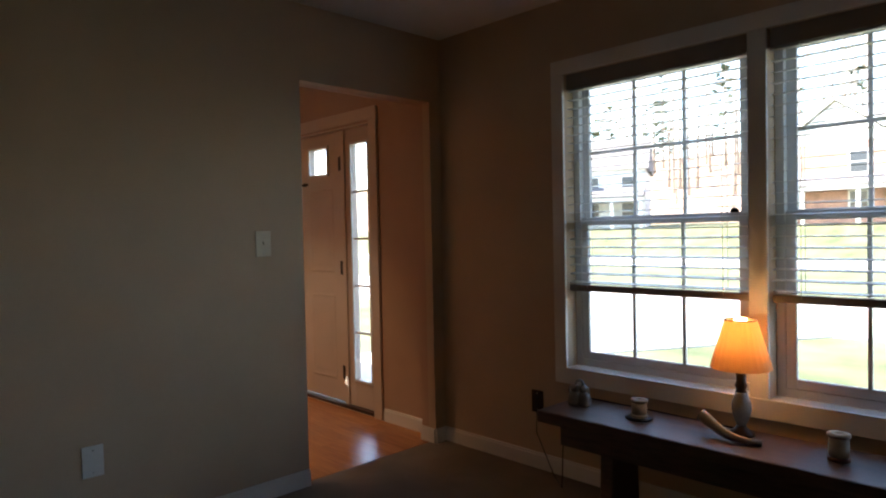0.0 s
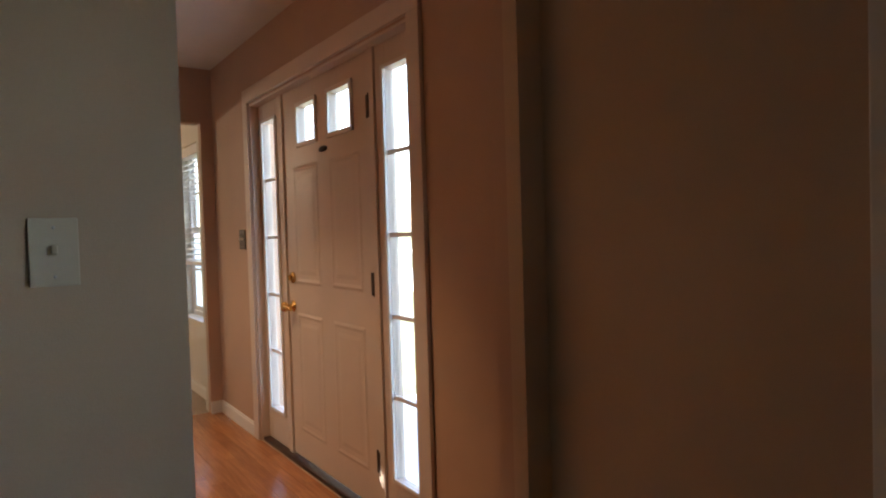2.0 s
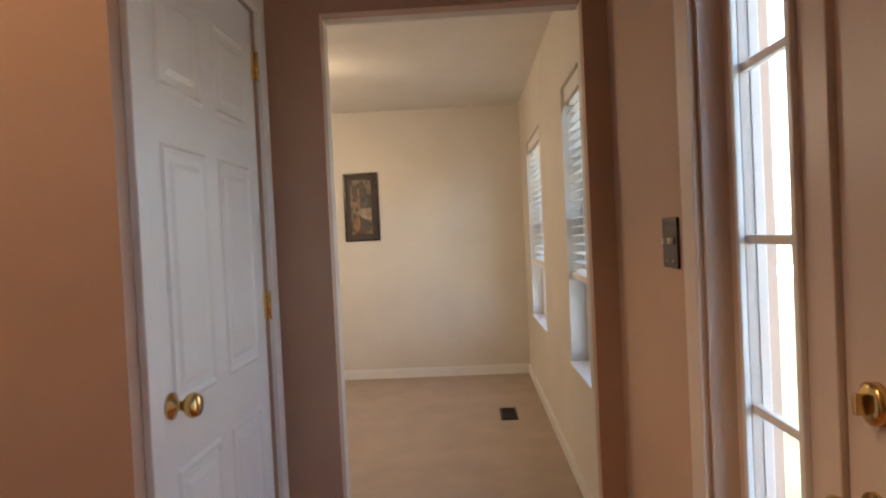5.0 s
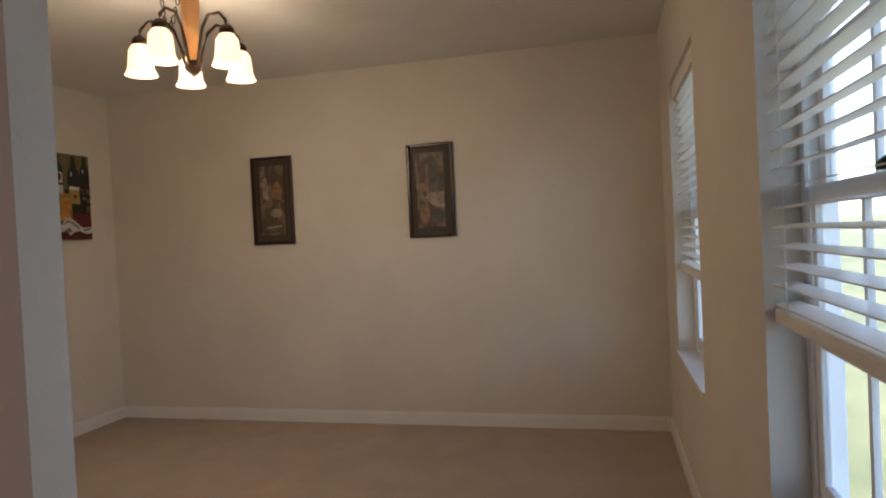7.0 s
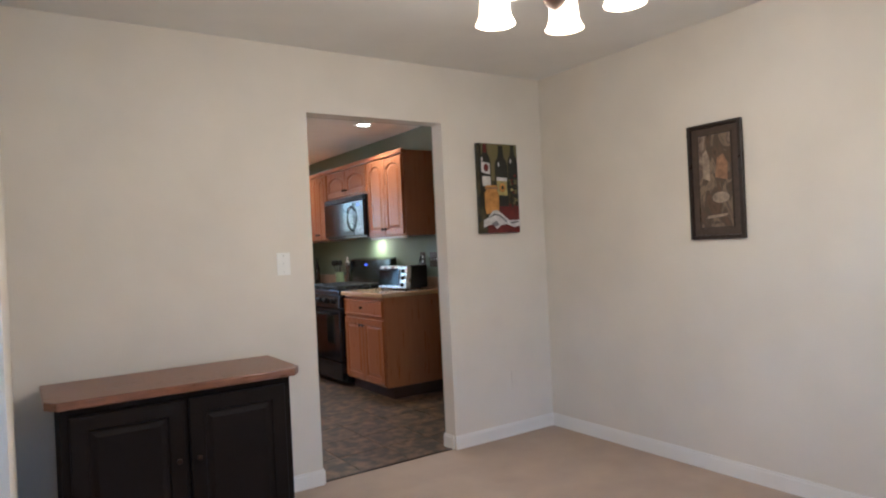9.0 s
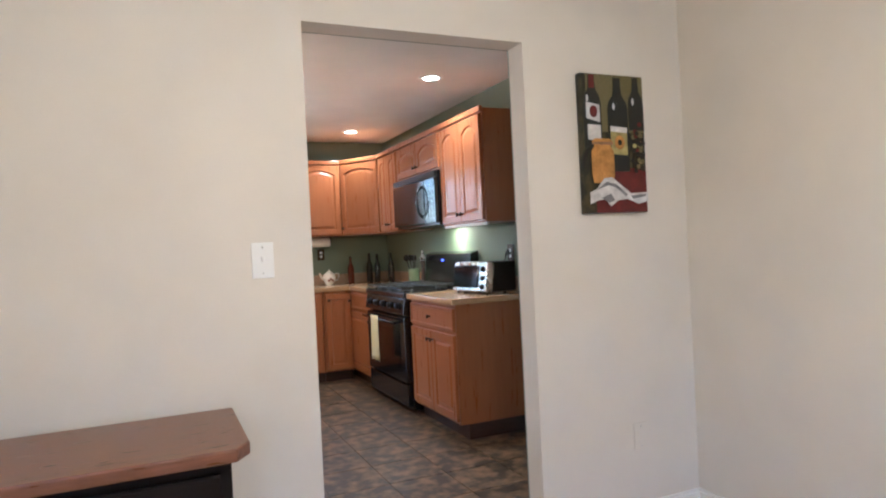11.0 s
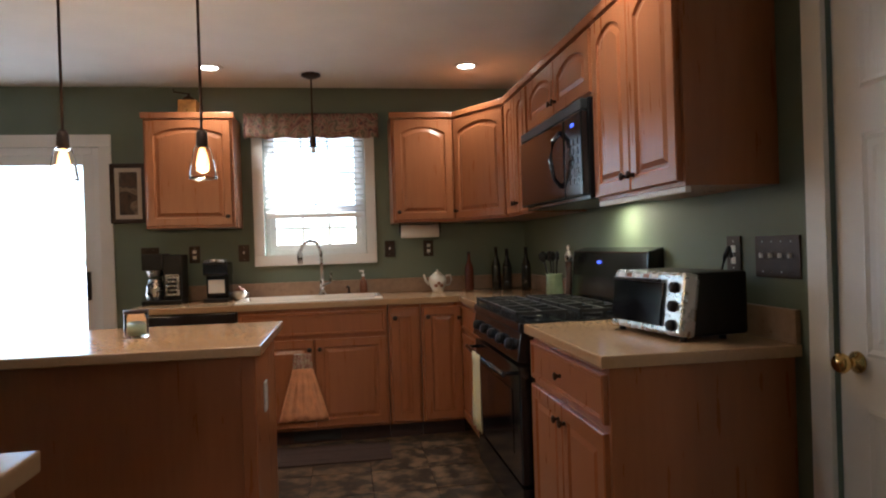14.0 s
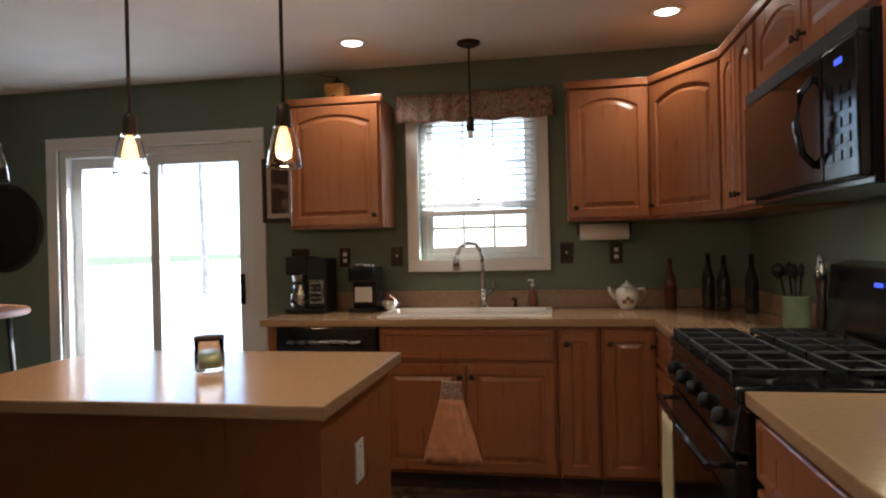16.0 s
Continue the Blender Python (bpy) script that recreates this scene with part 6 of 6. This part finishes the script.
for k, (dx, dy) in enumerate(((-0.05, 0.03), (-0.02, -0.05), (0.03, 0.03), (0.0, 0.07))):
    u = tube([(9.70 + dx * 0.3, 7.36 + dy * 0.3, CT + 0.03), (9.70 + dx, 7.36 + dy, CT + 0.23)], 0.005, 6)
    merge(u, lathe([(0, -0.035), (0.026, -0.015), (0.028, 0.015), (0, 0.035)], segs=10, m=Matrix.Translation((9.70 + dx * 1.1, 7.36 + dy * 1.1, CT + 0.25)) @ Matrix.Rotation(0.8 * k, 4, 'Z') @ Matrix.Diagonal((1, 0.3, 1, 1))))
    part("utensil", u, "black_plastic", uc)
pmill = thing("pepper_mill", (9.76, 7.27, CT), "dark turned pepper mill beside the stove", "pepper mill")
part("body", lathe([(0.026, CT + 0.001), (0.022, CT + 0.06), (0.016, CT + 0.15), (0.022, CT + 0.22)], (9.76, 7.27, 0), 14), "dark_wood", pmill)
part("head", lathe([(0.02, CT + 0.22), (0.024, CT + 0.25), (0.012, CT + 0.28), (0.010, CT + 0.31), (0, CT + 0.32)], (9.76, 7.27, 0), 14), "steel", pmill)
# grinder on the left wall cabinet
gr = thing("coffee_grinder", (7.45, 8.33, UZ1), "old wooden hand coffee grinder on the cabinet", "grinder")
gz = UZ1 + 0.001
part("foot", bx(7.37, 8.25, gz, 7.53, 8.41, gz + 0.015, 0.003), "oak_rail", gr)
part("box", bx(7.39, 8.27, gz + 0.015, 7.51, 8.39, gz + 0.12, 0.003), "paint_amber", gr)
part("drawer_knob", knob_bm(Matrix.Translation((7.45, 8.27, gz + 0.045)) @ dn, 0.01, 0.018), "brass", gr)
part("dome", lathe([(0.045, gz + 0.12), (0.04, gz + 0.14), (0.012, gz + 0.155), (0.01, gz + 0.175), (0, gz + 0.176)], (7.45, 8.33, 0), 16), "bronze", gr)
part("crank", tube([(7.45, 8.33, gz + 0.17), (7.36, 8.30, gz + 0.178), (7.36, 8.30, gz + 0.20)], 0.005, 6), "bronze", gr)
# rug, floor register and toe vent
rg = thing("kitchen_rug", (8.36, 7.72, 0), "dark brown striped rug before the sink", "rug")
for k in range(5):
    part("stripe", bx(8.02, 7.50 + k * 0.072, 0.0005, 8.72, 7.572 + k * 0.072, 0.009 + 0.001 * (k % 2)), "rug", rg)
tv = thing("toe_kick_vent", (8.27, FY + 0.05, 0.02), "dark toe-kick vent below the sink cabinet", "vent")
part("grille", bx(8.12, FY + 0.045, 0.02, 8.42, FY + 0.059, 0.085, 0.002), "black_matte", tv)

# pub table, stools and round mirror by the patio door
pu = thing("pub_table", (5.05, 7.6, 0), "tall pub table with dark wooden top and metal legs", "table")
part("tabletop", lathe([(0.0, 0.945), (0.47, 0.945), (0.48, 0.955), (0.48, 0.975), (0.47, 0.985), (0, 0.985)], (5.15, 7.75, 0), 36), "cherry", pu)
for k in range(4):
    a = radians(90 * k + 45)
    part("leg", tube([(5.15 + 0.36 * math.cos(a), 7.75 + 0.36 * math.sin(a), 0.945), (5.15 + 0.42 * math.cos(a), 7.75 + 0.42 * math.sin(a), 0)], 0.016, 8), "black_matte", pu)
part("foot_ring", tube([(5.15 + 0.39 * math.cos(a), 7.75 + 0.39 * math.sin(a), 0.35) for a in [i * math.pi / 12 for i in range(25)]], 0.01, 8), "black_matte", pu)
bs = thing("bar_stool", (0, 0, 0), "black metal bar stool with wooden seat", "stool", "stools round the pub table")
part("seat", lathe([(0, 0.64), (0.17, 0.64), (0.18, 0.65), (0.18, 0.665), (0.16, 0.675), (0, 0.67)], (0, 0, 0), 24), "cherry", bs)
for k in range(4):
    a = radians(90 * k + 45)
    part("leg", tube([(0.13 * math.cos(a), 0.13 * math.sin(a), 0.64), (0.2 * math.cos(a), 0.2 * math.sin(a), 0)], 0.012, 8), "black_matte", bs)
for z, r in ((0.22, 0.178), (0.42, 0.156)):
    part("foot_rest", tube([(r * math.cos(i * math.pi / 10), r * math.sin(i * math.pi / 10), z) for i in range(21)], 0.009, 6), "black_matte", bs)
bs.matrix_basis = pose(5.85, 7.25, 0)
copy_thing(bs, pose(6.15, 6.75, 0, 0, 0, 30))
mi = thing("wall_mirror", (4.95, YB, 1.45), "round dark-framed mirror on the green wall", "mirror")
mm = Matrix.Translation((4.92, YB - 0.002, 1.5)) @ dn
part("frame", lathe([(0.25, 0), (0.31, 0), (0.315, 0.012), (0.29, 0.025), (0.26, 0.018), (0.25, 0.008)], segs=40, m=mm), "black_matte", mi)
part("mirror_glass", lathe([(0, 0.006), (0.255, 0.006), (0.255, 0.001)], segs=40, m=mm), "steel", mi)

# ---- outdoors ----
GZ = -0.55
setting("ground", bx(-400, -400, GZ - 0.5, 400, 400, GZ), "grass", "patchy winter lawn", "lawn")
setting("driveway", prism([(6.5, -3.0), (3.0, -9.0), (-16, -10.5), (-16, -15.0), (4.0, -13.5), (30, -15), (30, -10), (10, -8)], "z", GZ, GZ + 0.03), "concrete", "pale concrete drive and walk", "driveway")
# Added pale slab far into the back yard, standing in for washed-out glare.
setting("patio", bx(-60, YB + 0.16, GZ, 30, 150.0, GZ + 0.05, 0.01), "concrete", "wide pale concrete slab standing in for yard glare", "patio")
setting("road", bx(-90, -34, GZ, 90, -27, GZ + 0.02), "concrete", "pale sunlit road", "road")
setting("porch_slab", bx(3.0, -2.2, GZ, 6.0, -0.16, -0.12, 0.01), "concrete", "concrete porch slab before the door", "porch")
setting("lawn_rise", prism([(-36, GZ - 0.2), (-36, GZ), (-43, 1.3), (-66, 1.9), (-66, GZ - 0.2)], "x", -140, 140), "grass", "patchy lawn rising to the houses", "lawn")
setting("hill", prism([(-60, GZ), (-60, 1.5), (-100, 13.0), (-130, 14.0), (-130, GZ)], "x", -140, 140), "leaf_litter", "leaf-covered bank under the woods", "bank")


def house(name, cx, cy, w, d, h, wall_mat, label, turn=0.0):
    """A two-storey house with a front gable, porch and windows; its front looks to +y before turning."""
    t = thing(name, (0, 0, 0), label, "house")
    part("wall", bx(-w / 2, -d, 0, w / 2, 0, h), wall_mat, t)
    rf = prism([(-d - 0.4, h), (0.4, h), (-d / 2, h + d * 0.36)], "x", -w / 2 - 0.3, w / 2 + 0.3)
    part("roof", rf, "roof", t)
    part("gable_wall", bx(-w * 0.02, 0, 0, w * 0.42, 1.2, h), wall_mat, t)
    gb = prism([(-w * 0.02, h), (w * 0.42, h), (w * 0.2, h + w * 0.17)], "y", -d / 2, 1.2)
    part("gable", gb, "siding", t)
    gr_ = prism([(-w * 0.02 - 0.4, h - 0.15), (w * 0.2, h + w * 0.17 + 0.1), (w * 0.42 + 0.4, h - 0.15), (w * 0.42 + 0.4, h + 0.1), (w * 0.2, h + w * 0.17 + 0.4), (-w * 0.02 - 0.4, h + 0.1)], "y", -d / 2, 1.5)
    part("gable_roof", gr_, "siding", t)
    part("porch_roof", prism([(0.05, 2.9), (3.2, 2.6), (3.2, 2.75), (0.05, 3.7)], "x", -w * 0.5, w * 0.5), "roof", t)
    part("porch_beam", bx(-w / 2, 2.9, 2.35, w / 2, 3.1, 2.6), "siding", t)
    for k in range(6):
        x = -w / 2 + 0.2 + k * (w - 0.4) / 5
        part("porch_post", bx(x - 0.12, 2.88, 0, x + 0.12, 3.12, 2.35), "siding", t)
    for k in range(4):
        x = -w * 0.38 + k * w * 0.25
        y = 1.2 if x > -w * 0.02 else 0
        for z in (0.8, h - 2.1):
            wd = part("window", bx(x - 0.65, y, z - 0.1, x + 0.65, y + 0.06, z + 1.6), "siding", t)
            part("pane", bx(x - 0.5, y + 0.06, z + 0.05, x + 0.5, y + 0.075, z + 0.72), "dark_pane", wd)
            part("pane", bx(x - 0.5, y + 0.06, z + 0.8, x + 0.5, y + 0.075, z + 1.45), "dark_pane", wd)
    t.matrix_basis = pose(cx, cy, 1.3, 0, 0, turn)
    return t


house("brick_house", 9.5, -49, 17, 9, 5.6, "brick", "two-storey brick house with white porch across the road")
house("sided_house", 33.0, -46, 12, 9, 5.2, "siding", "pale sided house beyond the drive", 25)
house("sided_house", -24.0, -51, 15, 9, 5.4, "siding", "pale sided house across the road", -8)

# bare woods: many trunks with limbs, and pine crowns
wb, pn_ = bmesh.new(), bmesh.new()


def bare_tree(x, y, z, hgt, r, limbs=7):
    lean = random.uniform(-0.6, 0.6)
    tube([(x, y, z - 0.3), (x + lean * 0.3, y, z + hgt * 0.5), (x + lean, y, z + hgt)], r, 6, wb_now, 0.25)
    for k in range(limbs):
        f = random.uniform(0.4, 0.95)
        a = random.uniform(0, 6.28)
        ln = hgt * random.uniform(0.08, 0.2)
        p = Vector((x + lean * f, y, z + hgt * f))
        q = p + Vector((math.cos(a) * ln, math.sin(a) * ln, ln * random.uniform(0.5, 1.1)))
        tube([p, (p + q) / 2 + Vector((0, 0, -0.1)), q], r * 0.28, 4, wb_now, 0.3)


chunks = []
for c in range(9):
    wb_now = bmesh.new()
    for k in range(20):
        ty = random.uniform(-100, -68)
        bare_tree(random.uniform(-70, 75), ty, 1.5 + (-60 - ty) * 0.2875, random.uniform(11, 19), random.uniform(0.12, 0.28))
    chunks.append(wb_now)
for c in chunks:
    merge(wb, c)
tagged(new("bare_woods", mesh_of("bare_woods", wb, "bark")), "bare grey winter woods on the bank", "woods", kind="stuff")
for k in range(46):
    x, y, z = random.uniform(-60, 70), random.uniform(-96, -72), 6.0
    for j in range(26):
        f = random.random()
        rr = 2.6 * (1 - f) + 0.3
        a = random.uniform(0, 6.28)
        c = Vector((x + rr * math.cos(a) * random.random(), y + rr * math.sin(a) * random.random(), z + 7 + f * 9))
        s = random.uniform(0.5, 1.1)
        vs = [pn_.verts.new(c + Vector((random.uniform(-s, s), random.uniform(-s, s), random.uniform(-s, s) * 0.4))) for _ in range(4)]
        pn_.faces.new(vs[:3]), pn_.faces.new((vs[0], vs[2], vs[3])), pn_.faces.new((vs[1], vs[2], vs[3]))
tagged(new("pine_crowns", mesh_of("pine_crowns", pn_, "needles")), "ragged dark pine crowns among the bare woods", "pines", kind="stuff")
# low shrubs along the front of the house
sh = bmesh.new()
for k in range(2600):
    x = random.uniform(-2.5, 3.0)
    c = Vector((x, -1.1 + random.gauss(0, 0.22), GZ + abs(random.gauss(0.25, 0.16)) + 0.1 * math.sin(x * 4)))
    d = [Vector((random.uniform(-1, 1), random.uniform(-1, 1), random.uniform(-1, 1))) * 0.045 for _ in range(3)]
    sh.faces.new([sh.verts.new(c + v) for v in d])
tagged(new("low_shrubs", mesh_of("low_shrubs", sh, "shrub")), "low clipped evergreen shrubs below the window", "shrubs", kind="stuff")
# one bare tree behind the patio door
wb_now = bmesh.new()
for c in ((2.5, 24), (-6, 30)):
    bare_tree(c[0], c[1], GZ, 11, 0.16, 14)
tagged(new("bare_yard_trees", mesh_of("bare_yard_trees", wb_now, "bark")), "bare trees in the back yard", "trees", kind="stuff")

# ---- floor boards and tiles ----
BW = 0.075
row = 0
y = 0.002
while y < 2.4:
    x = XL + 0.045 - random.uniform(0, 0.7)
    while x < XH + 0.05:
        ln = random.uniform(0.5, 1.1)
        a, b = max(x, XL + 0.045), min(x + ln, XH + 0.048)
        if b - a > 0.05 and not (y > 1.0 and a > 4.0):
            part("floor_board", bx(a + 0.0008, y, -0.004, b - 0.0008, y + BW - 0.0012, 0.0 + 0.0004 * random.random()), "oak_plank", hall_floor)
        x += ln
    y += BW
TS = 0.33
tile_me = mesh_of("floor_tile", bx(0.002, 0.002, -0.004, TS - 0.002, TS - 0.002, 0.0), "slate")
x = 5.95
while x < XK - 0.2:
    y = YK + 0.04
    while y < 8.0:
        tl_ = part("floor_tile", tile_me, "slate", kitchen_floor)
        tl_.matrix_basis = pose(x, y, 0)
        y += TS
    x += TS
setting("carpet_strip", bx(8.0, YK + 0.02, -0.004, 8.905, YK + 0.045, 0.004, 0.002), "bronze", "dark threshold strip at the kitchen opening", "threshold")
